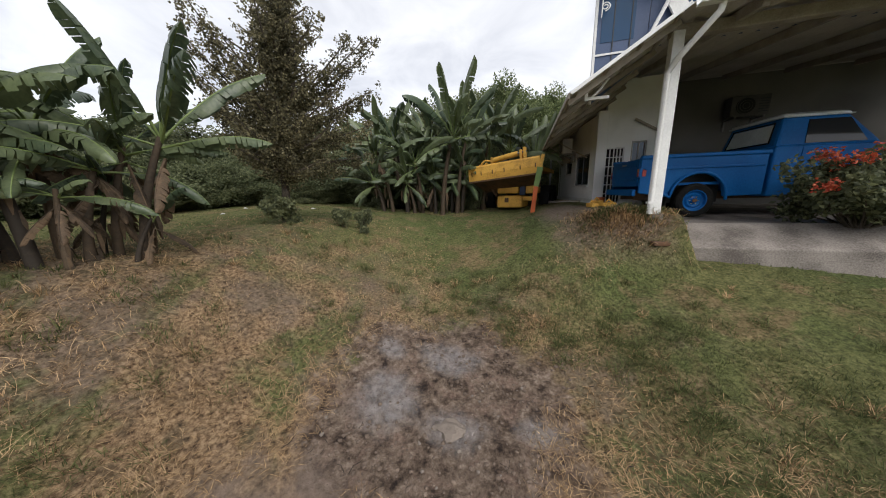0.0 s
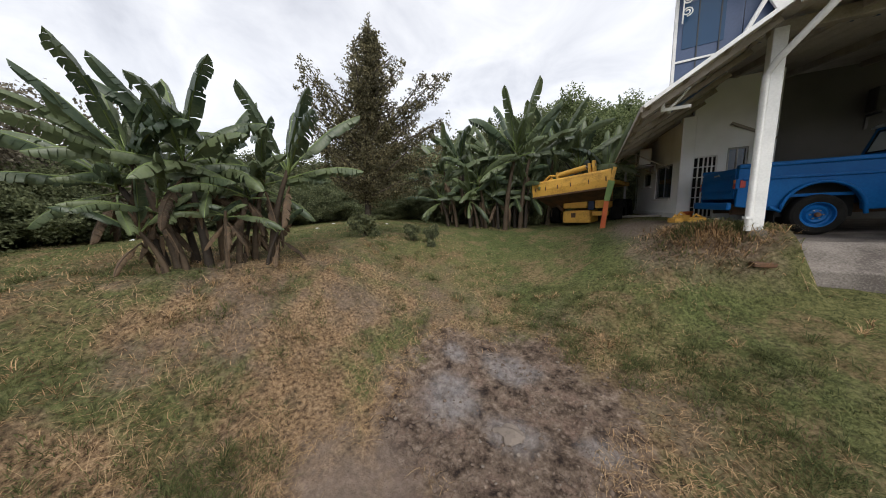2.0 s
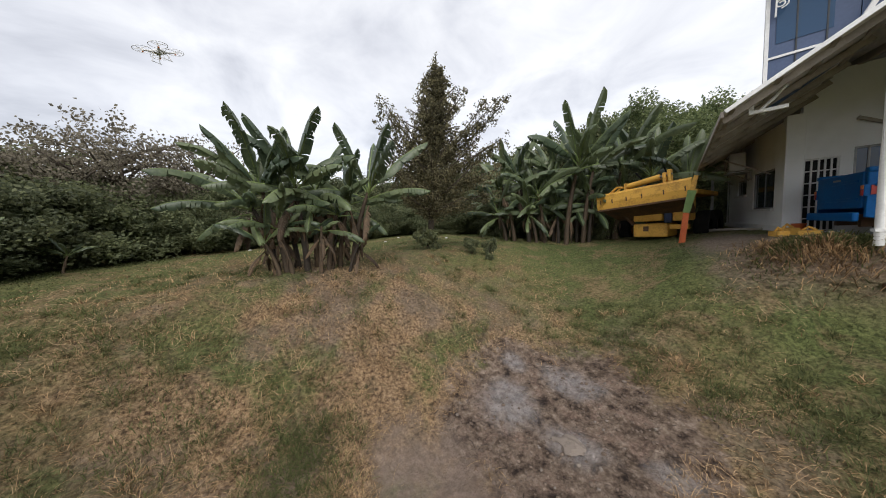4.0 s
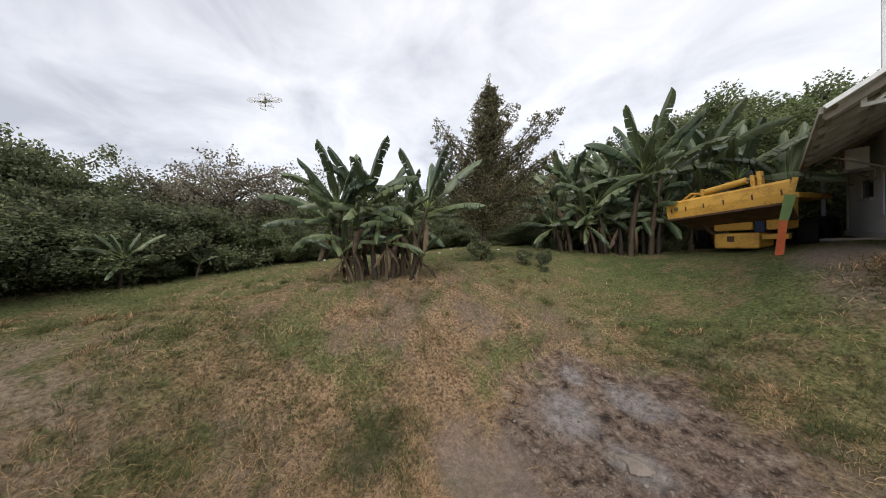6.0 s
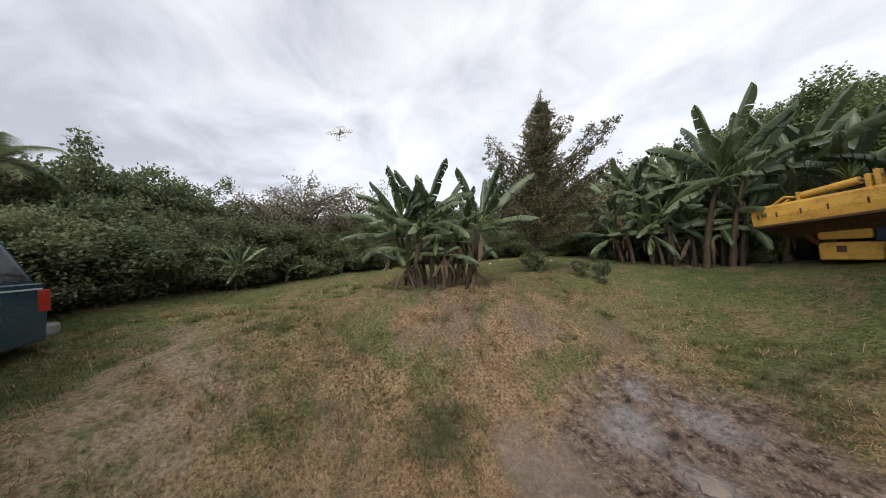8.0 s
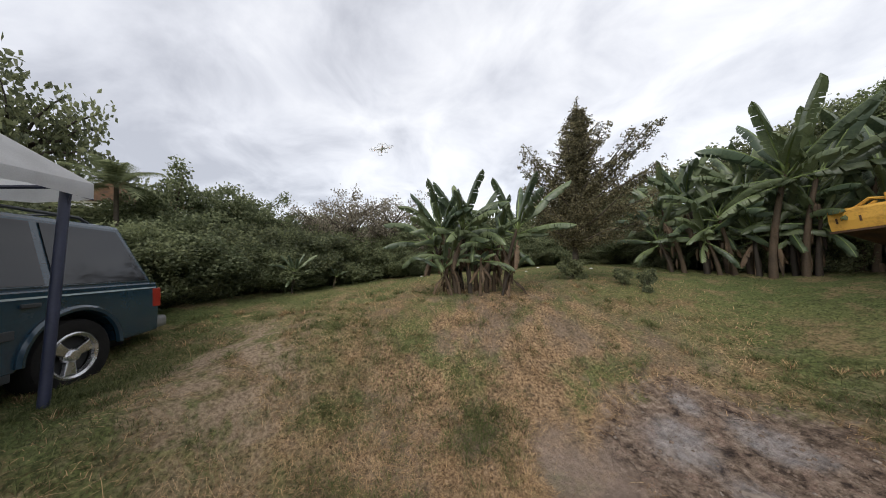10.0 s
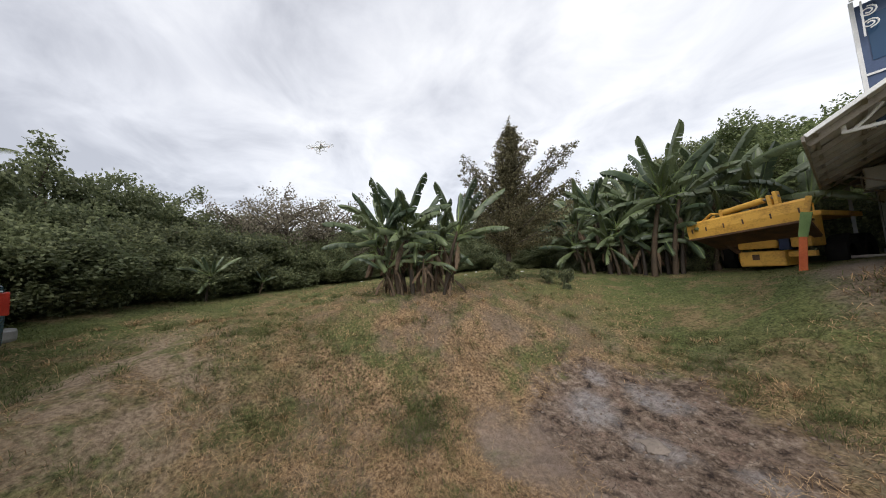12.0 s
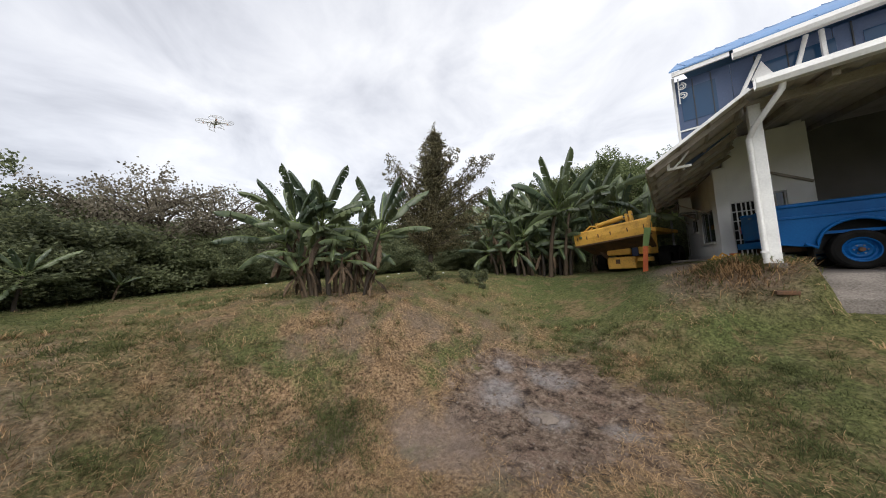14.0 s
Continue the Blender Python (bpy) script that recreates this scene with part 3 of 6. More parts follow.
def beam(name, a, b, w, h, material, label, category, parent=None):
    a, b = Vector(a), Vector(b)
    x = (b - a).normalized()
    y = Vector((0, 0, 1)).cross(x)
    y = y.normalized() if y.length > 1e-4 else Vector((0, 1, 0))
    z = x.cross(y)
    m = Matrix((x, y, z)).transposed().to_4x4()
    m.translation = a
    ob = part(name, Shape().box(0, -w / 2, -h / 2, (b - a).length, w / 2, h / 2), material, parent, bevel=min(w, h) * 0.12, m=m)
    return ob if parent else tagged(ob, label, category, kind="structure")


down = Vector((0, 0, -0.05))
beam("fascia_rake", EAVE_N + Vector((0, -0.03, 0)), RIDGE_N + Vector((0, -0.03, 0)), 0.03, 0.045, WHITE_PAINT, "white fascia board along the sloping roof edge", "trim")
beam("fascia_eave", EAVE_N + Vector((-0.02, 0, -0.02)), EAVE_F + Vector((-0.02, 0, -0.02)), 0.03, 0.07, BATTEN, "weathered timber fascia along the eave", "trim")
for k in range(9):
    f = (k + 0.3) / 9
    a, b = EAVE_N.lerp(EAVE_F, f) + down, RIDGE_N.lerp(RIDGE_F, f) + down
    beam("rafter", a, b, 0.05, 0.08, BATTEN, "timber rafter under the eave", "rafter")
for k in range(4):
    f = k / 3.4 + 0.06
    a, b = EAVE_N.lerp(RIDGE_N, f) + down * 0.35, EAVE_F.lerp(RIDGE_F, f) + down * 0.35
    beam("batten", a, b, 0.04, 0.03, BATTEN, "timber batten under the roof sheets", "batten")
for k in range(6):
    x = 2.6 + k * 1.3
    beam("joist", (x, 5.95, 3.37), (x, 11.45, 4.18), 0.07, 0.12, BATTEN, "grimy timber joist under the carport roof", "joist")
beam("beam_front", (1.9, 6.42, 3.38), (9.8, 6.42, 3.38), 0.12, 0.14, BATTEN, "timber carport beam over the post", "beam")
for k in range(3):
    y = 10.2 + k * 1.25
    beam("eave_strut", (WX - 0.11 * (y - WY), y, 2.2), (0.95, y - 0.05, 2.68), 0.028, 0.028, BATTEN, "grey timber strut under the eave", "strut")
beam("wall_brace", (2.6, WY - 0.04, 2.95), (3.28, WY - 0.04, 2.55), 0.04, 0.05, BATTEN, "grey timber brace on the front wall", "brace")
gut = [(-0.07, 0.07), (-0.08, 0.0), (-0.05, -0.06), (0.05, -0.06), (0.07, 0.0), (0.07, 0.08), (0.055, 0.08), (0.055, 0.0), (0.04, -0.045), (-0.04, -0.045), (-0.065, 0.0), (-0.058, 0.07)]
g = Shape().prism(gut, 0, 8.1, Matrix.Translation((10.0, 5.78, 3.42)) @ Matrix.Rotation(radians(90), 4, "Z") @ Matrix.Diagonal((1, 1, 1, 1)))
tagged(part("gutter", g, WHITE_PAINT), "white metal gutter along the carport roof", "gutter", kind="structure")

post = thing("carport_post", Matrix.Translation((1.99, 6.4, 0)), "white painted square carport post with a downpipe", "post")
post["kind"] = "structure"
part("shaft", Shape().box(-0.085, -0.1, 0.98, 0.045, 0.04, 3.36), WHITE_PAINT, post, bevel=0.01)
part("base", Shape().box(-0.11, -0.13, 0.8, 0.07, 0.07, 1.0), CONCRETE, post, bevel=0.01)
part("downpipe", Shape().tube([(0.16, -0.58, 3.4), (0.15, -0.56, 3.3), (-0.08, -0.24, 2.96), (-0.12, -0.15, 2.84), (-0.12, -0.15, 1.0)], 0.036, 10), WHITE_PAINT, post, "white downpipe bent under the gutter", smooth=40)
for z in (1.15,):
    part("strap", Shape().box(-0.16, -0.19, z, -0.075, -0.098, z + 0.03), WHITE_PAINT, post)

frame_ = thing("eave_bracket", Matrix.Translation((0.12, 6.4, -0.02)), "white square-tube bracket under the roof edge", "bracket")
frame_["kind"] = "structure"
part("upright", Shape().box(0.8, -0.02, 2.68, 0.84, 0.02, 2.93), WHITE_PAINT, frame_)
part("arm", Shape().box(0.84, -0.02, 2.68, 1.12, 0.02, 2.72), WHITE_PAINT, frame_)
part("brace", Shape().tube([(0.9, 0, 2.72), (1.0, 0, 2.82), (1.1, 0, 2.95)], 0.018, 6), WHITE_PAINT, frame_)


def air_conditioner(m, label, enamel):
    a = thing("air_conditioner", m, label, "air conditioner", "air conditioners on the house")
    part("casing", Shape().box(-0.4, 0, 0, 0.4, 0.28, 0.5), enamel, a, bevel=0.02)
    part("fan_grille", Shape().lathe([(0.0, -0.012), (0.2, -0.012), (0.2, 0.0)], 20, Matrix.Translation((-0.1, 0.0, 0.25))), SHADE_BLACK, a)
    for r in (0.07, 0.13, 0.19):
        part("ring", Shape().lathe([(r - 0.006, -0.022), (r + 0.006, -0.022), (r + 0.006, -0.008), (r - 0.006, -0.008)], 20, Matrix.Translation((-0.1, 0.0, 0.25))), enamel, a)
    for k in range(6):
        part("louvre", Shape().box(0.17, -0.012, 0.08 + k * 0.06, 0.36, 0.0, 0.1 + k * 0.06), SUV_TRIM, a)
    for x in (-0.3, 0.3):
        part("bracket", Shape().box(x - 0.02, -0.02, -0.05, x + 0.02, 0.4, -0.005).box(x - 0.02, 0.36, -0.3, x + 0.02, 0.4, -0.05), STEEL, a)
    return a


air_conditioner(Matrix.Translation((WX - 0.2 - 0.43, 11.3, 2.42)) @ Matrix.Rotation(radians(-90), 4, "Z") @ Matrix.Diagonal((1, 1, 0.85, 1)), "white air-conditioner outdoor unit on wall brackets", AC_WHITE)
air_conditioner(Matrix.Translation((5.7, 11.5 - 0.41, 3.1)) @ Matrix.Rotation(0, 4, "Z"), "air-conditioner outdoor unit with the carport's shade put into its colour", AC_SHADED)

# the raised blue-sheeted storey over the roof
up_ = thing("roof_lantern", Matrix.Translation((0, 7.5, -0.22)), "raised dark-blue sheeted storey with a light-blue roof and white trim", "upper storey")
up_["kind"] = "structure"
part("panel", Shape().prism([(1.22, 3.1), (2.0, 3.68), (2.0, 4.9), (1.22, 4.92)], 0, 0.03), NAVY, up_)
for k in range(7):
    x = 2.01 + k * 1.13
    part("panel", Shape().box(x, 0, 3.9, x + 1.115, 0.03, 4.89 - 0.018 * k), NAVY, up_)
part("side_panel", Shape().add([(1.22, 0.03, 3.15), (1.26, 0.03, 3.15), (2.86, 4.0, 4.4), (2.82, 4.0, 4.4), (1.22, 0.03, 4.9), (1.26, 0.03, 4.9), (2.86, 4.0, 4.9), (2.82, 4.0, 4.9)], [(3, 2, 1, 0), (4, 5, 6, 7), (0, 1, 5, 4), (1, 2, 6, 5), (2, 3, 7, 6), (3, 0, 4, 7)]), NAVY, up_)
part("corner_trim", Shape().box(1.19, -0.03, 3.1, 1.23, 0.03, 5.0), WHITE_PAINT, up_)
part("rail", Shape().box(1.23, -0.02, 3.86, 2.05, -0.003, 3.89), WHITE_PAINT, up_)
part("edge_trim", Shape().box(1.19, -0.24, 4.93, 1.98, -0.2, 5.01), WHITE_PAINT, up_)
part("gutter", Shape().prism(gut, 0, 7.9, Matrix.Translation((9.9, -0.33, 4.86)) @ Matrix.Rotation(radians(90), 4, "Z")), WHITE_PAINT, up_)
part("roof", Shape().add([(1.15, -0.25, 5.02), (9.9, -0.25, 4.9), (9.9, 2.0, 6.4), (1.45, 2.0, 6.3), (1.15, -0.25, 5.05), (9.9, -0.25, 4.94), (9.9, 2.0, 6.45), (1.45, 2.0, 6.35)], [(3, 2, 1, 0), (4, 5, 6, 7), (0, 1, 5, 4), (1, 2, 6, 5), (2, 3, 7, 6), (3, 0, 4, 7)]), SKYBLUE, up_, "light-blue corrugated roof")
part("rear_roof", Shape().add([(1.45, 2.0, 6.28), (9.9, 2.0, 6.38), (9.9, 4.4, 4.9), (2.86, 4.4, 4.9), (1.45, 2.0, 6.33), (9.9, 2.0, 6.43), (9.9, 4.4, 4.95), (2.86, 4.4, 4.95)], [(3, 2, 1, 0), (4, 5, 6, 7), (0, 1, 5, 4), (1, 2, 6, 5), (2, 3, 7, 6), (3, 0, 4, 7)]), SKYBLUE, up_, "light-blue corrugated roof")
for k in range(22):
    x = 1.4 + 0.39 * k
    part("roof_rib", Shape().tube([(x, -0.2, 5.085 - 0.0125 * (x - 1.15)), (max(x, 1.47), 2.0, 6.36 + 0.012 * (x - 1.45))], 0.012, 5), SKYBLUE, up_)
for x0, z0, x1, z1 in ((1.85, 3.7, 2.35, 4.8), (2.62, 4.0, 2.85, 4.85), (3.0, 4.2, 3.0, 4.85), (4.1, 4.2, 4.2, 4.8), (4.9, 4.2, 4.9, 4.8)):
    part("strut", Shape().tube([(x0, -0.12, z0), (x1, -0.12, z1)], 0.03, 6), WHITE_PAINT, up_)
part("gusset", Shape().add([(2.22, -0.1, 4.42), (2.42, -0.1, 4.05), (2.56, -0.1, 4.2), (2.36, -0.1, 4.7), (2.22, -0.06, 4.42), (2.42, -0.06, 4.05), (2.56, -0.06, 4.2), (2.36, -0.06, 4.7)], [(0, 1, 2, 3), (7, 6, 5, 4), (0, 4, 5, 1), (1, 5, 6, 2), (2, 6, 7, 3), (3, 7, 4, 0)]), WHITE_PAINT, up_)
curl = [(1.27 + 0.075 * (1 - k / 26) * math.sin(k * 0.55) + 0.05, -0.1, 4.74 + 0.075 * (1 - k / 26) * math.cos(k * 0.55)) for k in range(20)]
curl2 = [(x, y, 4.56 - (z - 4.74) * 0.9) for x, y, z in curl]
part("scroll", Shape().tube(curl, 0.009, 5).tube(curl2, 0.009, 5).tube([(1.28, -0.1, 4.92), (1.27, -0.1, 4.4)], 0.01, 5), WHITE_PAINT, up_, "white wrought scroll ornament")
for x, z0 in ((1.48, 3.34), (1.74, 3.54), (2.3, 3.92), (2.66, 3.92), (3.3, 3.92), (3.75, 3.92), (4.6, 3.92), (5.2, 3.92)):
    part("seam", Shape().box(x, -0.014, z0, x + 0.016, -0.002, 4.87), SUV_TRIM, up_, "dark seam between the blue sheets")
for x, w, z in ((1.3, 0.5, 4.42), (2.4, 0.75, 4.4), (3.4, 0.85, 4.36)):
    part("glazing", Shape().box(x, -0.008, z - 0.36, x + w, -0.003, z + 0.3), PANE_BLUE, up_, "dark blue reflecting glazing")


# ---- the blue pickup ----
def wheel(name, parent, m, radius, width, rim_r, tyre_mat, rim_mat, spokes, label, style="steel"):
    """A wheel with its axis along y, its outer face at y = 0 and its middle at z = 0."""
    w = new(name)
    w.parent, w.matrix_basis = parent, m
    r = radius
    part("tyre", Shape().lathe([(rim_r, 0.02), (rim_r + 0.02, 0.0), (r - 0.05, -0.012), (r - 0.015, 0.005), (r, 0.035), (r, width - 0.035), (r - 0.02, width), (rim_r, width - 0.02)], 32), tyre_mat, w, smooth=35)
    if style == "steel":
        prof = [(0.0, 0.015), (0.045, 0.012), (0.05, 0.03), (0.09, 0.045), (rim_r * 0.62, 0.03), (rim_r * 0.8, 0.06), (rim_r * 0.92, 0.05), (rim_r, 0.004), (rim_r + 0.015, 0.0)]
        part("rim", Shape().lathe(prof, 28), rim_mat, w, label, smooth=35)
        part("hub_cap", Shape().lathe([(0.0, -0.02), (0.035, -0.015), (0.042, 0.014)], 16), RUST, w, smooth=40)
        for k in range(6):
            a = k * math.pi / 3
            part("nut", Shape().lathe([(0.0, 0.016), (0.011, 0.018), (0.011, 0.04)], 6, Matrix.Translation((0.075 * math.cos(a), 0, 0.075 * math.sin(a)))), STEEL, w)
    else:
        part("rim", Shape().lathe([(rim_r * 0.86, 0.05), (rim_r * 0.9, 0.012), (rim_r, 0.0), (rim_r + 0.015, 0.006)], 32), rim_mat, w, label, smooth=35)
        part("well", Shape().lathe([(0.0, 0.09), (rim_r * 0.88, 0.07)], 24), SHADE_BLACK, w)
        part("hub_cap", Shape().lathe([(0.0, -0.004), (0.05, 0.0), (0.07, 0.02), (0.08, 0.06)], 20), rim_mat, w, smooth=40)
        for k in range(spokes):
            a = 2 * math.pi * k / spokes + 0.4
            s = Shape()
            c, n = math.cos, math.sin
            v = []
            for y in (0.015, 0.06):
                for rr, da in ((0.05, -0.75), (0.05, 0.75), (rim_r * 0.9, 0.30), (rim_r * 0.9, -0.30)):
                    v.append((rr * c(a + da), y + (0.01 if rr < 0.1 else 0), rr * n(a + da)))
            s.add(v, [(0, 1, 2, 3), (7, 6, 5, 4), (0, 4, 5, 1), (1, 5, 6, 2), (2, 6, 7, 3), (3, 7, 4, 0)])
            part("spoke", s, rim_mat, w, bevel=0.008)
    return w


def arch(cx, cz, r, n=10, a0=0.0, a1=math.pi):
    return [(cx + r * math.cos(a), cz + r * math.sin(a)) for a in (a1 + (a0 - a1) * k / n for k in range(n + 1))]


def build_truck():
    # local x runs to the front, y to the far side, z up from the floor
    t = thing("pickup_truck", pose(2.2, 7.65, 0.8, 0, 0, 4) @ Matrix.Scale(0.9, 4), "blue 1960s pickup truck parked in the carport", "pickup truck")
    W = 1.46
    hub, r = 1.05, 0.345
    # bed side with its wheel arch
    low, top = 0.44, 1.24
    outline = [(0.0, top), (2.14, top), (2.14, low)] + [(x, z) for x, z in arch(hub, 0.42, 0.47)][::-1] + [(0.0, low + 0.08)]
    for y0, y1 in ((0.0, 0.06), (W - 0.06, W)):
        part("bed_side", Shape().prism(outline, y0, y1), TRUCK_BLUE, t, bevel=0.012)
    part("bed_rail", Shape().box(-0.01, -0.035, 1.2, 2.16, 0.08, 1.275), TRUCK_BLUE, t, bevel=0.02)
    part("bed_rail", Shape().box(-0.01, W - 0.08, 1.2, 2.16, W + 0.035, 1.275), TRUCK_BLUE, t, bevel=0.02)
    part("swage", Shape().box(0.06, -0.025, 0.98, 2.1, 0.004, 1.03), TRUCK_BLUE, t, bevel=0.012)
    lip = [(x, -0.03, z) for x, z in arch(hub, 0.42, 0.48, 18)]
    part("arch_lip", Shape().tube([(hub - 0.62, -0.02, 0.5), *lip, (hub + 0.5, -0.02, 0.36)], 0.028, 8), TRUCK_BLUE, t, smooth=50)
    part("bed_floor", Shape().box(0.02, 0.06, 0.66, 2.14, W - 0.06, 0.71), TRUCK_BLUE, t)
    part("bed_front", Shape().box(2.1, 0.06, 0.66, 2.14, W - 0.06, 1.24), TRUCK_BLUE, t)
    gate = part("tailgate", Shape().box(-0.02, 0.07, 0.66, 0.03, W - 0.07, 1.22), TRUCK_BLUE, t, bevel=0.015)
    for z in (0.78, 1.06):
        part("pressing", Shape().box(-0.032, 0.16, z, -0.018, W - 0.16, z + 0.045), TRUCK_BLUE, gate, bevel=0.006)
    part("handle", Shape().box(-0.045, W / 2 - 0.08, 1.12, -0.018, W / 2 + 0.08, 1.15), STEEL, gate)
    part("bumper", Shape().box(-0.12, 0.0, 0.46, -0.05, W, 0.6), TRUCK_BLUE, t, bevel=0.02)
    for y in (0.3, W - 0.3):
        part("bumper_arm", Shape().box(-0.05, y, 0.48, 0.3, y + 0.06, 0.56), RUST, t)
    for y in (-0.005, W - 0.075):
        lamp = part("tail_lamp", Shape().box(-0.03, y, 0.84, 0.02, y + 0.08, 1.02), TRUCK_BLUE, t, bevel=0.01)
        part("lens", Shape().box(-0.042, y + 0.01, 0.85, -0.028, y + 0.07, 0.945), RED_LENS, lamp, "red tail lens", bevel=0.006)
        part("lens", Shape().box(-0.042, y + 0.01, 0.95, -0.028, y + 0.07, 1.01), AMBER, lamp, "orange indicator lens", bevel=0.006)
    part("side_lens", Shape().box(0.03, -0.012, 0.86, 0.1, 0.0, 1.0), RED_LENS, t, "red side lens")
    # cab: lower body and roof with sloping pillars
    cab0, cab1 = 2.2, 3.85
    body = [(cab0, 0.4), (cab0, 1.3), (cab0 + 0.05, 1.34), (cab1, 1.3), (cab1 + 0.1, 0.4)]
    part("cab_body", Shape().prism(body, 0.0, W), TRUCK_BLUE, t, bevel=0.04)
    s = Shape()
    lo = [(cab0 + 0.02, 0.03), (cab1 - 0.05, 0.03), (cab1 - 0.05, W - 0.03), (cab0 + 0.02, W - 0.03)]
    hi = [(cab0 + 0.14, 0.13), (cab1 - 0.55, 0.13), (cab1 - 0.55, W - 0.13), (cab0 + 0.14, W - 0.13)]
    s.add([(x, y, 1.3) for x, y in lo] + [(x, y, 1.86) for x, y in hi], [(3, 2, 1, 0), (4, 5, 6, 7), (0, 1, 5, 4), (1, 2, 6, 5), (2, 3, 7, 6), (3, 0, 4, 7)])
    part("cab_top", s, TRUCK_BLUE, t, bevel=0.05)
    part("roof", Shape().add([(x, y, z) for z, g in ((1.84, 0.0), (1.89, 0.01), (1.93, 0.1), (1.945, 0.28)) for x, y in ((cab0 + 0.12 + g, 0.115 + g), (cab1 - 0.53 - g, 0.115 + g), (cab1 - 0.53 - g, W - 0.115 - g), (cab0 + 0.12 + g, W - 0.115 - g))], [(3, 2, 1, 0), (12, 13, 14, 15)] + [(i * 4 + k, i * 4 + (k + 1) % 4, i * 4 + 4 + (k + 1) % 4, i * 4 + 4 + k) for i in range(3) for k in range(4)]), CREAM, t, "faded pale cab roof", bevel=0.02, smooth=50)
    part("drip_rail", Shape().box(cab0 + 0.1, 0.095, 1.835, cab1 - 0.5, W - 0.095, 1.86), CREAM, t, bevel=0.008)
    # the pane takes the cream paint: a pale reflection put into its colour
    rw = part("rear_window", Shape().add([(cab0 + 0.035, 0.22, 1.42), (cab0 + 0.035, W - 0.22, 1.42), (cab0 + 0.115, W - 0.27, 1.75), (cab0 + 0.115, 0.27, 1.75), (cab0 + 0.06, 0.22, 1.42), (cab0 + 0.06, W - 0.22, 1.42), (cab0 + 0.14, W - 0.27, 1.75), (cab0 + 0.14, 0.27, 1.75)], [(3, 2, 1, 0), (4, 5, 6, 7), (0, 1, 5, 4), (1, 2, 6, 5), (2, 3, 7, 6), (3, 0, 4, 7)]), CREAM, t, "rear cab window, its pale reflection put in as cream colour")
    part("window_seal", Shape().tube([(cab0 + 0.03, 0.2, 1.4), (cab0 + 0.03, W - 0.2, 1.4), (cab0 + 0.112, W - 0.25, 1.77), (cab0 + 0.112, 0.25, 1.77), (cab0 + 0.03, 0.2, 1.4)], 0.014, 6), RUBBER, rw)
    door = part("cab_door", Shape().box(cab0 + 0.42, -0.012, 0.5, cab1 - 0.1, 0.0, 1.3), TRUCK_BLUE, t, bevel=0.005)
    part("door_handle", Shape().tube([(cab0 + 0.5, -0.04, 1.2), (cab0 + 0.62, -0.045, 1.205)], 0.012, 6), CHROME, door)
    gx0, gx1 = cab0 + 0.46, cab1 - 0.3
    part("door_window", Shape().add([(gx0, 0.032, 1.36), (gx1, 0.032, 1.36), (gx1 - 0.25, 0.108, 1.78), (gx0 + 0.05, 0.108, 1.78), (gx0, 0.052, 1.36), (gx1, 0.052, 1.36), (gx1 - 0.25, 0.128, 1.78), (gx0 + 0.05, 0.128, 1.78)], [(0, 1, 2, 3), (7, 6, 5, 4), (0, 4, 5, 1), (1, 5, 6, 2), (2, 6, 7, 3), (3, 7, 4, 0)], Matrix.Translation((0, -0.006, 0))), TINTED, t)
    # bonnet and front wings
    nose = [(cab1 + 0.05, 0.45)] + arch(4.35, 0.42, 0.46) + [(5.2, 0.5), (5.22, 1.05), (5.1, 1.18), (cab1, 1.28)]
    part("front_body", Shape().prism(nose, 0.0, W), TRUCK_BLUE, t, bevel=0.03)
    part("front_bumper", Shape().box(5.24, 0.0, 0.42, 5.32, W, 0.58), CREAM, t, bevel=0.02)
    for y in (0.35, W - 0.43):
        part("chassis_rail", Shape().box(0.1, y, 0.36, 5.1, y + 0.08, 0.5), RUST, t)
    for x in (hub, 4.35):
        part("axle", Shape().tube([(x, 0.15, 0.36), (x, W - 0.15, 0.36)], 0.05, 8), RUST, t)
    # dark sheets put in for the shade inside the rear wheel arches
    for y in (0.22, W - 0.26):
        part("arch_shade", Shape().box(hub - 0.5, y, 0.3, hub + 0.5, y + 0.04, 1.1), SHADE_BLACK, t)
    part("mudflap", Shape().box(hub - 0.52, 0.03, 0.12, hub - 0.5, 0.24, 0.46), RUBBER, t)
    for x in (hub, 4.35):
        wheel("wheel", t, pose(x, 0.01, r), r, 0.2, 0.2, RUBBER, TRUCK_BLUE, 0, "blue painted steel rim")
        wheel("wheel", t, pose(x, W - 0.01, r, 0, 0, 180), r, 0.2, 0.2, RUBBER, TRUCK_BLUE, 0, "blue painted steel rim")


build_truck()


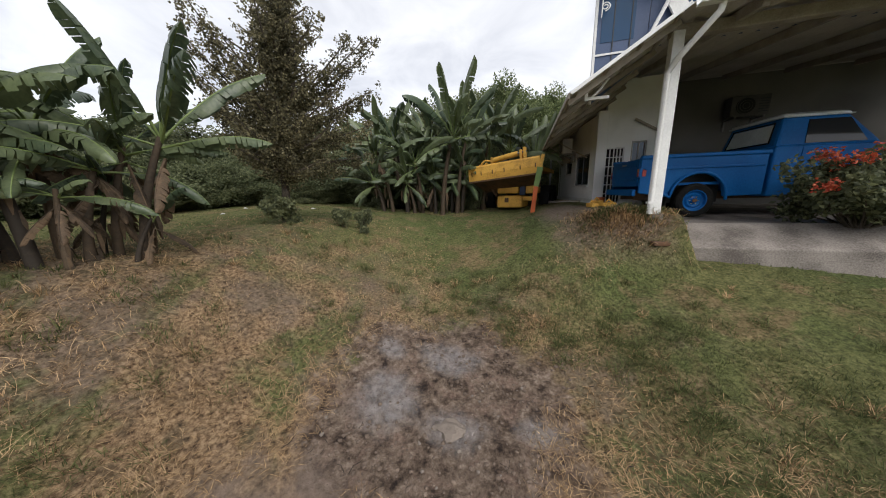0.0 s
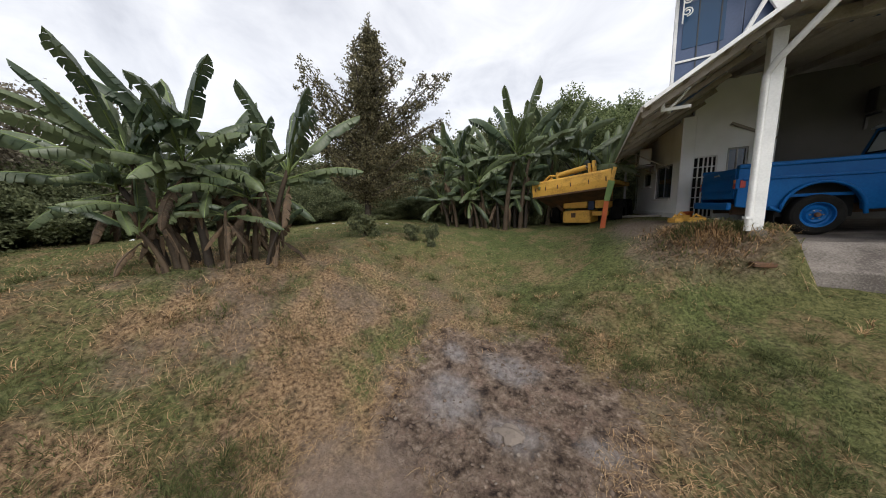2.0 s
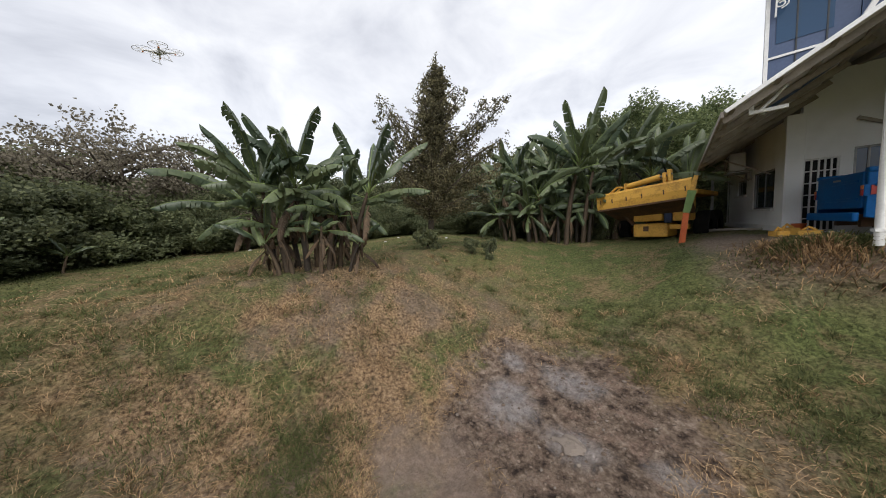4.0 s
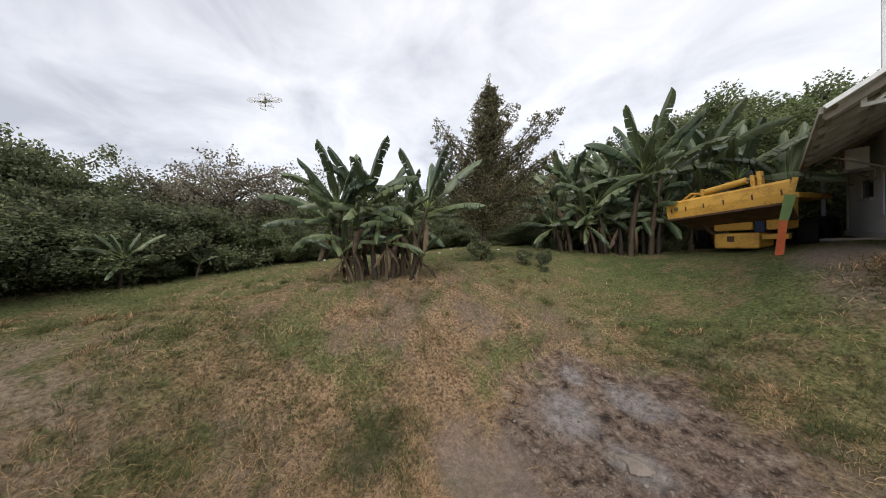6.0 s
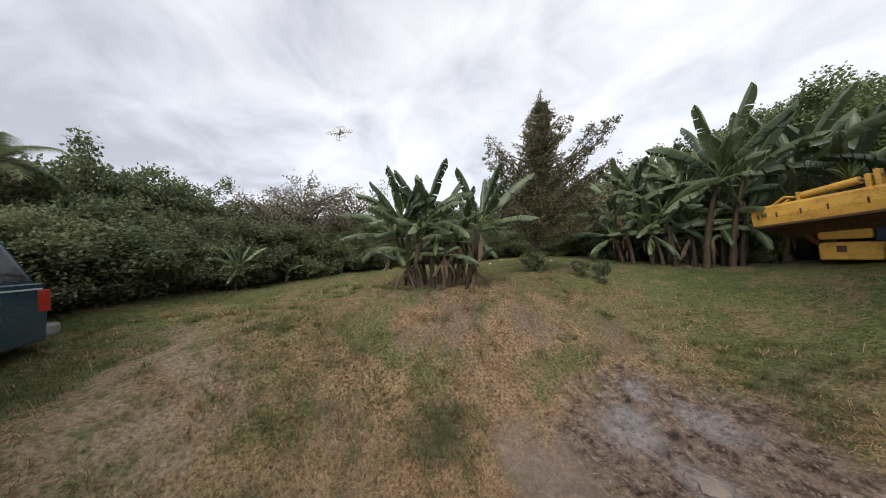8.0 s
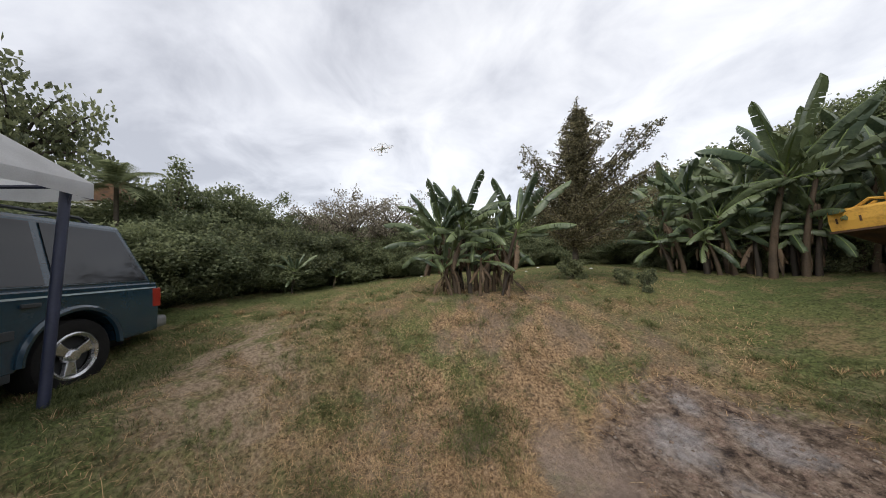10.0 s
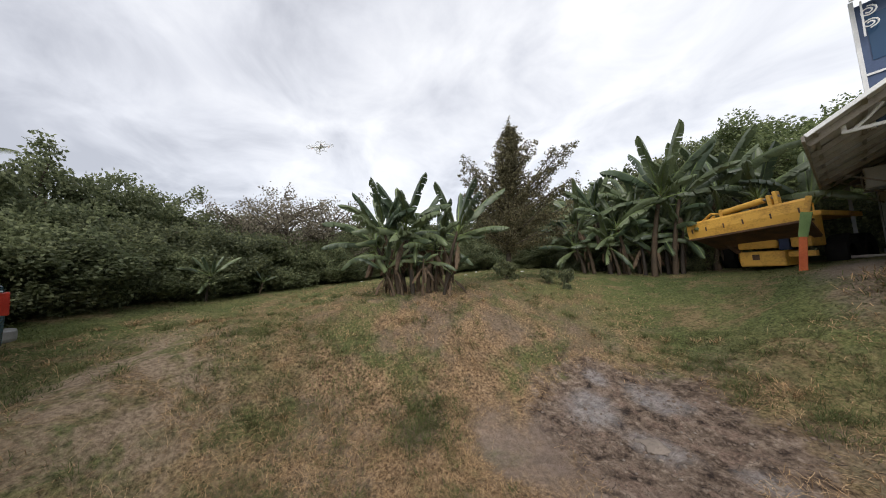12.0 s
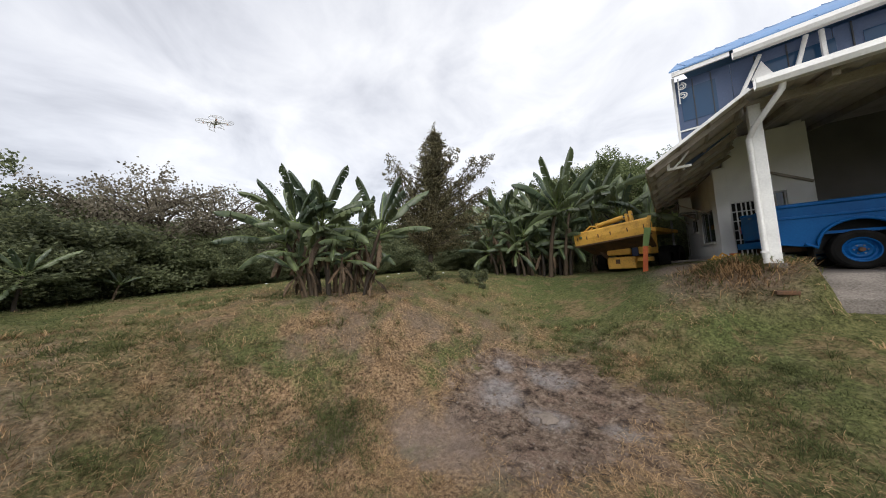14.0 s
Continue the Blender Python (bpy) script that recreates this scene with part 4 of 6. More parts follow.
# ---- banana plants ----
def banana_leaf(rng, length, width, rise, bend, ragged):
    """One arching leaf from the origin along +x: midrib, and two blades torn into strips."""
    s, n = Shape(), 20
    spine, p, e, side_e = [], Vector((0, 0, 0)), rise, rng.uniform(-0.25, 0.25)
    yaw = 0.0
    for k in range(n + 1):
        spine.append((p.copy(), e))
        p = p + Vector((math.cos(e) * math.cos(yaw), math.cos(e) * math.sin(yaw), math.sin(e))) * (length / n)
        e -= bend / n * (0.25 + 1.5 * (k / n) ** 1.5)
        yaw += side_e / n
    rib = Shape().tube([q for q, _ in spine], [0.03 * (1 - 0.88 * k / n) + 0.003 for k in range(n + 1)], 5, caps=False)
    twist = rng.uniform(-0.35, 0.35)

    def half(f):
        if f <= 0 or f >= 1:
            return 0.012
        return width * 0.5 * min(1.0, (f / 0.24) ** 0.55) * (1.0 if f < 0.55 else math.sqrt(max(0.0, 1 - ((f - 0.55) / 0.45) ** 2.6)))

    for sgn in (-1, 1):
        fold, sag, wave = rng.uniform(-0.3, 0.15), 0.0, rng.uniform(0, 6.28)
        for k in range(3, n):
            torn = rng.random() < ragged * 0.75
            if torn:
                sag = rng.uniform(-0.75, 0.15) * ragged
            q0, e0 = spine[k]
            q1, e1 = spine[k + 1]
            f0, f1 = (k - 3) / (n - 3), (k - 2) / (n - 3)
            gap = rng.uniform(0.05, 0.3) if torn else 0.0
            short = 1 - (0.2 * rng.random() if torn else 0.0)
            pts = []
            for u in (0.0, 0.5, 1.0):
                for q, e_, f, back in ((q0, e0, f0, gap * u), (q1, e1, f1, 0.0)):
                    a = fold - 0.75 * u * u + sag * u + 0.1 * math.sin(f * 9 + wave) * u
                    w = half(f) * u * short
                    base = q0.lerp(q1, (0.0 if q is q0 else 1.0) + back)
                    nrm = Vector((-math.sin(e_), 0, math.cos(e_)))
                    pts.append(base + Vector((0.25 * w * math.cos(e_), sgn * w * math.cos(a + twist * sgn), 0.25 * w * math.sin(e_))) + nrm * (w * math.sin(a + twist * sgn)))
            order = [(0, 1, 3, 2), (2, 3, 5, 4)]
            s.add(pts, order if sgn > 0 else [f[::-1] for f in order])
    return s, rib


LEAVES = {}
for kind, count in (("up", 5), ("arch", 8), ("droop", 7), ("dry", 4), ("hang", 4)):
    rng = random.Random(kind)
    LEAVES[kind] = []
    for _ in range(count):
        a = {"up": (2.45, 0.52, 1.22, 0.45, 0.42), "arch": (2.7, 0.58, 0.85, 1.15, 0.62), "droop": (2.5, 0.56, 0.3, 0.95, 0.7), "dry": (1.7, 0.4, -0.7, 0.9, 0.8), "hang": (2.1, 0.5, -0.35, 1.0, 0.7)}[kind]
        blade, rib = banana_leaf(rng, a[0] * rng.uniform(0.92, 1.08), a[1], a[2] + rng.uniform(-0.16, 0.16), a[3] * rng.uniform(0.6, 1.4), a[4])
        pair = []
        for shp, mat in ((blade, BANANA_DRY if kind == "dry" else BANANA_LEAF), (rib, BANANA_DRY if kind == "dry" else MIDRIB)):
            me = bpy.data.meshes.new("leaf")
            me.from_pydata(shp.v, [], shp.f)
            me.materials.append(mat)
            me.shade_smooth()
            pair.append(me)
        LEAVES[kind].append(pair)


def banana_plant(x, y, stem, size, lean, seed, leaves, label="tall banana plant with torn green leaves and brown sheaths", group="banana plants", turn=None):
    rng = random.Random(seed)
    z = ground_z(x, y) - 0.05
    b = thing("banana_plant", Matrix.Translation((x, y, z)), label, "banana plant", group)
    r = 0.085 * size ** 0.9
    way = Vector((math.cos(lean[1]), math.sin(lean[1]), 0)) * lean[0]
    axis = [Vector((0, 0, 0)) + way * (k / 6) ** 1.6 + Vector((0, 0, stem * k / 6)) for k in range(7)]
    st = Shape().tube(axis, [r * (1.25 - 0.6 * k / 6) for k in range(7)], 10)
    part("stem", st, BANANA_STEM, b, smooth=60)
    for k in range(4):
        a = rng.uniform(0, 6.28)
        h = rng.uniform(0.1, 0.75)
        base = axis[0].lerp(axis[-1], h)
        o = Vector((math.cos(a), math.sin(a), 0)) * r * 0.95
        strip = Shape().tube([base + o, base + o * 1.25 - Vector((0, 0, 0.25 * size)), base + o * 1.3 - Vector((0, 0, 0.55 * size))], [0.045 * size, 0.06 * size, 0.012 * size], 4)
        part("sheath", strip, BANANA_DRY, b)
    top = axis[-1]
    k0 = rng.uniform(0, 6.28)
    n = 0
    for kind, count in leaves:
        for _ in range(count):
            a = k0 + n * 2.4 + rng.uniform(-0.35, 0.35) if turn is None or n >= len(turn) else turn[n]
            n += 1
            blade, rib = rng.choice(LEAVES[kind])
            drop = {"up": 0.0, "arch": 0.06, "droop": 0.2, "dry": 0.45, "hang": 0.35}[kind]
            m = Matrix.Translation(top - Vector((0, 0, (drop + 0.1 * rng.random()) * size))) @ Matrix.Rotation(a, 4, "Z") @ Matrix.Rotation(rng.uniform(-0.12, 0.12), 4, "Y") @ Matrix.Scale(size * rng.uniform(0.88, 1.1), 4)
            leaf = new("leaf", blade)
            leaf.parent, leaf.matrix_basis = b, m
            if kind == "dry":
                leaf["label"] = "brown withered hanging leaf"
            mid = new("midrib", rib)
            mid.parent = leaf
    return b


FULL = (("up", 2), ("arch", 4), ("droop", 5), ("dry", 4), ("hang", 3))
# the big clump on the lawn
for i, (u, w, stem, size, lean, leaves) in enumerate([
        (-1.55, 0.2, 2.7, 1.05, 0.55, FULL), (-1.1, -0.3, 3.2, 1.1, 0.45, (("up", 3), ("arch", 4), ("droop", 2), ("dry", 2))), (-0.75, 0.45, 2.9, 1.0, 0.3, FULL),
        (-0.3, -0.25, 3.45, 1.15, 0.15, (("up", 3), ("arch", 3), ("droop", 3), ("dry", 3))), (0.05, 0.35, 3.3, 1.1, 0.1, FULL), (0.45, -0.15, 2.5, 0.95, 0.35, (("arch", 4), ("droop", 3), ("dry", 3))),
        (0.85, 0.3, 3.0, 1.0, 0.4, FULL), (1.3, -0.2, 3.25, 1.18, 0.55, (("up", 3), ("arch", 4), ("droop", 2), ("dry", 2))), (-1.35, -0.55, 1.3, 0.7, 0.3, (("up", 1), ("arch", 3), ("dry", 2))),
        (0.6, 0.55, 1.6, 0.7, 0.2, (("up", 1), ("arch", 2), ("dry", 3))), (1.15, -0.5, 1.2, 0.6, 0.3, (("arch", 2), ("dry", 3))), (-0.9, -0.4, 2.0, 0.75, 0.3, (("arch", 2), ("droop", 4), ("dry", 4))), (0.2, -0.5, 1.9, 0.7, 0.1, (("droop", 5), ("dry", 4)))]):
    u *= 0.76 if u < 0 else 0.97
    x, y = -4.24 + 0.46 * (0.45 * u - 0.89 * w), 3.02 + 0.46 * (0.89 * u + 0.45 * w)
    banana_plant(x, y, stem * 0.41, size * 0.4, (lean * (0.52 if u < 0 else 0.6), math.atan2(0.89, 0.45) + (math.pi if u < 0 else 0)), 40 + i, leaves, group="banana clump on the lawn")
# the stand by the machine
TALL, SIDE, CLEAN = (("up", 5), ("arch", 4), ("droop", 3), ("hang", 2)), (("up", 3), ("arch", 4), ("droop", 3), ("dry", 2), ("hang", 1)), (("up", 4), ("arch", 5), ("droop", 1))
LOW = (("up", 2), ("arch", 4), ("droop", 5), ("hang", 3))
for i, (x, y, stem, size, lean, ang, leaves) in enumerate([
        (-2.28, 9.75, 2.45, 0.74, 0.35, 0.3, TALL), (-1.9, 10.1, 2.2, 0.64, 0.3, 0.4, CLEAN), (-3.35, 9.5, 2.1, 0.6, 0.35, 2.9, SIDE), (-3.75, 9.3, 1.9, 0.55, 0.4, 3.3, SIDE),
        (-2.8, 10.2, 2.2, 0.62, 0.2, 1.5, SIDE), (-1.4, 11.0, 2.2, 0.68, 0.4, 0.2, CLEAN), (-0.7, 11.3, 1.9, 0.66, 0.4, 0.1, CLEAN), (0.1, 11.6, 1.5, 0.64, 0.4, 0.0, CLEAN),
        (-3.1, 9.9, 1.3, 0.5, 0.3, 2.6, (("up", 2), ("arch", 3), ("dry", 2))), (-4.2, 9.6, 1.4, 0.48, 0.3, 3.0, (("up", 2), ("arch", 4), ("droop", 1))), (-2.2, 10.7, 1.7, 0.6, 0.3, 0.9, SIDE), (-4.6, 10.0, 1.3, 0.5, 0.3, 2.6, SIDE), (-2.55, 9.9, 1.1, 0.5, 0.2, 2.0, SIDE),
        (-3.1, 9.5, 1.1, 0.48, 0.2, 3.6, LOW), (-4.0, 9.2, 1.0, 0.48, 0.3, 3.0, LOW), (-1.75, 10.2, 1.3, 0.52, 0.2, 1.2, LOW), (-2.1, 10.3, 1.5, 0.55, 0.3, 2.0, LOW), (-3.5, 9.9, 1.6, 0.55, 0.2, 1.2, LOW), (-2.9, 9.7, 1.6, 0.55, 0.2, 3.8, LOW), (-1.2, 10.9, 1.2, 0.55, 0.2, 0.2, LOW)]):
    banana_plant(x, y, stem, size, (lean, ang), 70 + i, leaves, group="banana plants by the machine")
banana_plant(-6.85, -0.64, 0.6, 0.22, (0.1, 1.0), 90, (("up", 4), ("arch", 3), ("hang", 2)), "young banana plant before the hedge")
banana_plant(-7.5, 0.3, 0.35, 0.17, (0.1, 1.0), 91, (("up", 1), ("arch", 4)), "young banana plant before the hedge")


# ---- trees and shrubs ----
def leaf_cloud(rng, clusters, per, leaf, squash=1.0):
    """Small folded leaves round many cluster centres: (x, y, z, radius)."""
    v, f = [], []
    for cx, cy, cz, cr in clusters:
        for _ in range(int(per * cr * cr) + 4):
            d = Vector((rng.gauss(0, 1), rng.gauss(0, 1), rng.gauss(0, 1) * squash))
            d = d.normalized() * cr * rng.random() ** 0.45
            c = Vector((cx, cy, cz)) + d
            a = Vector((rng.gauss(0, 1), rng.gauss(0, 1), rng.gauss(-0.3, 0.7))).normalized()
            b = a.orthogonal().normalized()
            b = (Matrix.Rotation(rng.uniform(0, 6.28), 3, a) @ b)
            l, w = leaf * rng.uniform(0.7, 1.4), leaf * rng.uniform(0.3, 0.5)
            n = len(v)
            nrm = a.cross(b) * w * 0.3
            v += [c, c + a * l * 0.5 + b * w + nrm, c + a * l, c + a * l * 0.5 - b * w + nrm]
            f += [(n, n + 1, n + 2), (n, n + 2, n + 3)]
    s = Shape()
    s.v, s.f = [tuple(p) for p in v], f
    return s


def limb_path(rng, a, b, n=5, wob=0.12):
    a, b = Vector(a), Vector(b)
    return [a.lerp(b, k / n) + Vector((rng.uniform(-1, 1), rng.uniform(-1, 1), rng.uniform(-0.5, 0.8))) * (wob if 0 < k < n else 0) for k in range(n + 1)]


def crown_kind(seed, spread, n_limbs, per, leaf, radius, foot=0.12, shell=0):
    """A unit tree, 1 high: trunk and limbs, and crown, as two meshes."""
    rng = random.Random(seed)
    wood, clusters = Shape(), []
    wood.tube(limb_path(rng, (0, 0, -0.03), (0.02, 0.01, 0.72), 6, 0.012), [0.028 - 0.0032 * k for k in range(7)], 7)
    for k in range(n_limbs):
        h = rng.uniform(foot, 0.72)
        a = k * 2.4 + rng.uniform(-0.4, 0.4)
        reach = spread * rng.uniform(0.55, 1.0) * (1.1 - 0.55 * max(0, h - 0.3))
        end = (reach * math.cos(a), reach * math.sin(a), min(0.97, h + rng.uniform(0.05, 0.3)))
        wood.tube(limb_path(rng, (0, 0, h), end, 4, 0.02), [0.012, 0.01, 0.008, 0.005, 0.003], 5)
        for q in range(4):
            t = 0.45 + 0.2 * q
            c = Vector((0, 0, h)).lerp(Vector(end), t)
            clusters.append((c.x + rng.uniform(-0.05, 0.05), c.y + rng.uniform(-0.05, 0.05), c.z + rng.uniform(-0.05, 0.05), radius * rng.uniform(0.55, 1.15)))
    for _ in range(n_limbs // 2):
        a, rr = rng.uniform(0, 6.28), spread * 0.5 * rng.random()
        clusters.append((rr * math.cos(a), rr * math.sin(a), rng.uniform(0.7, 0.94), radius * rng.uniform(0.5, 1.0)))
    for k in range(shell):
        dz = 1 - 1.55 * (k + 0.5) / shell
        a, rr = k * 2.4, math.sqrt(1 - dz * dz) * spread * rng.uniform(0.78, 1.0)
        clusters.append((rr * math.cos(a), rr * math.sin(a), 0.5 + 0.43 * dz * rng.uniform(0.85, 1.05), radius * rng.uniform(0.6, 1.05)))
    meshes = []
    for nm, shp, mat in (("trunk", wood, BARK), ("crown", leaf_cloud(rng, clusters, per, leaf, 0.75), LEAF_MID)):
        me = bpy.data.meshes.new(nm)
        me.from_pydata(shp.v, [], shp.f)
        me.materials.append(mat)
        if nm == "trunk":
            me.shade_smooth()
        meshes.append(me)
    return meshes


KINDS = {"broad": [crown_kind(s, 0.42, 20, 9500, 0.027, 0.11, shell=40) for s in (1, 2, 3)], "shrub": [crown_kind(s, 0.62, 26, 6200, 0.036, 0.16, 0.0, 26) for s in (11, 12, 13)],
         "sparse": [crown_kind(21, 0.55, 30, 5200, 0.021, 0.1)], "dome": [crown_kind(31, 0.5, 16, 36000, 0.017, 0.085, 0.3, 190)], "low": [crown_kind(51, 0.6, 16, 900, 0.13, 0.19, 0.1)], "bigleaf": [crown_kind(41, 0.5, 26, 3400, 0.036, 0.11, 0.3)]}
SHADES = {}


def shade_of(mesh, material):
    """The same mesh in another leaf colour."""
    key = (mesh.name, material.name)
    if key not in SHADES:
        SHADES[key] = mesh.copy()
        SHADES[key].materials[0] = material
    return SHADES[key]


def tree(name, kind, x, y, top, wide, seed, material, label, category="tree", group="trees round the lawn", base=None):
    rng = random.Random(seed)
    trunk, crown = rng.choice(KINDS[kind])
    z = ground_z(x, y) - 0.05 if base is None else base
    h = top - z
    t = thing(name, Matrix.Translation((x, y, z)), label, category, group)
    m = Matrix.Rotation(rng.uniform(0, 6.28), 4, "Z") @ Matrix.Diagonal((wide, wide, h, 1))
    for nm, me in (("trunk", trunk), ("crown", shade_of(crown, material))):
        o = new(nm, me)
        o.parent, o.matrix_basis = t, m
    return t


BIG = "dense dark-green tree in the boundary hedge"
for i, (x, y, top, wide, mat) in enumerate([
        (-6.9, -4.5, 3.1, 2.5, LEAF_MID), (-7.7, -4.0, 3.4, 2.4, LEAF_MID), (-7.9, -3.2, 4.1, 2.4, LEAF_MID), (-8.5, -2.5, 4.1, 2.3, LEAF_MID), (-9.0, -1.9, 3.9, 2.3, LEAF_MID), (-9.8, -1.0, 3.6, 2.7, LEAF_DARK), (-10.1, 0.1, 3.6, 2.7, LEAF_DARK), (-10.3, 3.5, 3.3, 2.9, LEAF_DARK), (-11.0, 5.1, 3.3, 3.1, LEAF_DARK), (-10.7, 6.9, 3.7, 3.2, LEAF_DARK), (-11.2, 9.0, 3.9, 3.7, LEAF_DARK), (-10.0, 10.3, 4.2, 3.9, LEAF_DARK), (-9.9, 13.4, 4.9, 4.3, LEAF_DARK), (-7.2, 13.7, 4.8, 4.2, LEAF_DARK), (-5.2, 13.7, 5.0, 4.0, LEAF_DARK), (-3.4, 14.3, 5.4, 4.0, LEAF_DARK), (-2.0, 14.2, 5.7, 3.7, LEAF_MID), (-1.2, 14.0, 4.6, 3.2, LEAF_DARK), (0.6, 16.4, 5.3, 3.4, LEAF_DARK)]):
    tree("hedge_tree", "broad", x, y, top, wide, 100 + i, mat, BIG)
tree("broad_leaved_tree", "bigleaf", -7.4, -5.6, 5.9, 2.5, 131, LEAF_DARK, "tall dark tree with big broad leaves behind the hedge")
for i, (x, y, top, wide) in enumerate([(-9.6, 1.1, 4.55, 3.0), (-9.6, 2.4, 4.2, 2.8), (-9.4, 0.2, 4.0, 2.4)]):
    tree("flowering_tree", "sparse", x, y, top, wide, 140 + i, LEAF_PALE, "sparse pale-leaved tree with sky showing through")
tree("shade_tree", "dome", -1.0, 15.3, 6.0, 5.2, 150, LEAF_FINE, "broad domed tree with small green leaves behind the machine")
tree("shade_tree", "dome", 1.6, 17.4, 6.0, 5.2, 151, LEAF_FINE, "broad domed tree with small green leaves behind the house")
for i in range(104):
    rng = random.Random(500 + i)
    a = radians(-128 + 124 * (i % 52) / 51)
    r = float(np.interp(math.degrees(a), (-130, -118, -110, -100, -90, -80, -70, -55, -40, -28, -15, 4), (6.9, 6.6, 6.9, 7.6, 8.3, 9.1, 9.9, 11.2, 12.4, 12.4, 12.0, 13.0))) + rng.uniform(-0.1, 0.5) + (0.8 if i > 51 else 0.0)
    x, y = r * math.sin(a), r * math.cos(a)
    tree("hedge_shrub", "shrub", x, y, ground_z(x, y) + (rng.uniform(0.6, 1.7) if i < 52 else rng.uniform(1.2, 1.9)), rng.uniform(1.2, 2.0), 600 + i, rng.choice((LEAF_DARK, LEAF_MID, LEAF_MID)), "dark undergrowth shrub along the lawn edge", "shrub", "shrubs along the lawn edge")
for i in range(22):
    rng = random.Random(800 + i)
    a = radians(-130 + 126 * i / 21)
    r = float(np.interp(math.degrees(a), (-130, -100, -60, 5), (9.5, 10.5, 13.6, 15.0))) + rng.uniform(-0.5, 1)
    x, y = r * math.sin(a), r * math.cos(a)
    tree("back_tree", "broad", x, y, ground_z(x, y) + rng.uniform(1.9, 2.4), 4.4, 820 + i, LEAF_DARK, "dark tree standing behind the hedge", group="trees behind the hedge")
for i, (x, y, tall, wide) in enumerate([(-1.9, 12.1, 1.9, 1.8), (-3.0, 11.7, 1.8, 1.8), (-4.1, 11.5, 1.7, 1.9), (-5.1, 11.3, 1.6, 1.9), (-2.4, 12.7, 2.3, 2.0), (-3.6, 12.5, 2.3, 2.0), (-1.0, 12.9, 2.1, 1.9), (-0.1, 13.6, 2.1, 1.6), (0.5, 14.6, 2.2, 1.8), (1.3, 14.9, 2.2, 1.8), (2.2, 14.9, 2.2, 1.8), (-3.2, 10.7, 1.3, 1.2), (-4.0, 10.5, 1.3, 1.3), (-2.6, 11.1, 1.4, 1.2), (-1.8, 11.3, 1.4, 1.1), (-4.9, 10.5, 1.2, 1.3)]):
    tree("hedge_shrub", "shrub", x, y, ground_z(x, y) + tall, wide, 860 + i, LEAF_DARK, "dark undergrowth shrub behind the banana plants", "shrub", "shrubs behind the banana plants")
tree("shrub", "low", -4.0, 5.42, 1.42, 0.42, 880, LEAF_DARK, "low green shrub at the tree's foot", "shrub", "low shrubs")
tree("shrub", "low", -3.3, 6.15, 1.14, 0.26, 881, LEAF_DARK, "low green shrub on the lawn", "shrub", "low shrubs")
tree("shrub", "low", -2.95, 6.35, 1.1, 0.24, 882, LEAF_DARK, "low green shrub on the lawn", "shrub", "low shrubs")


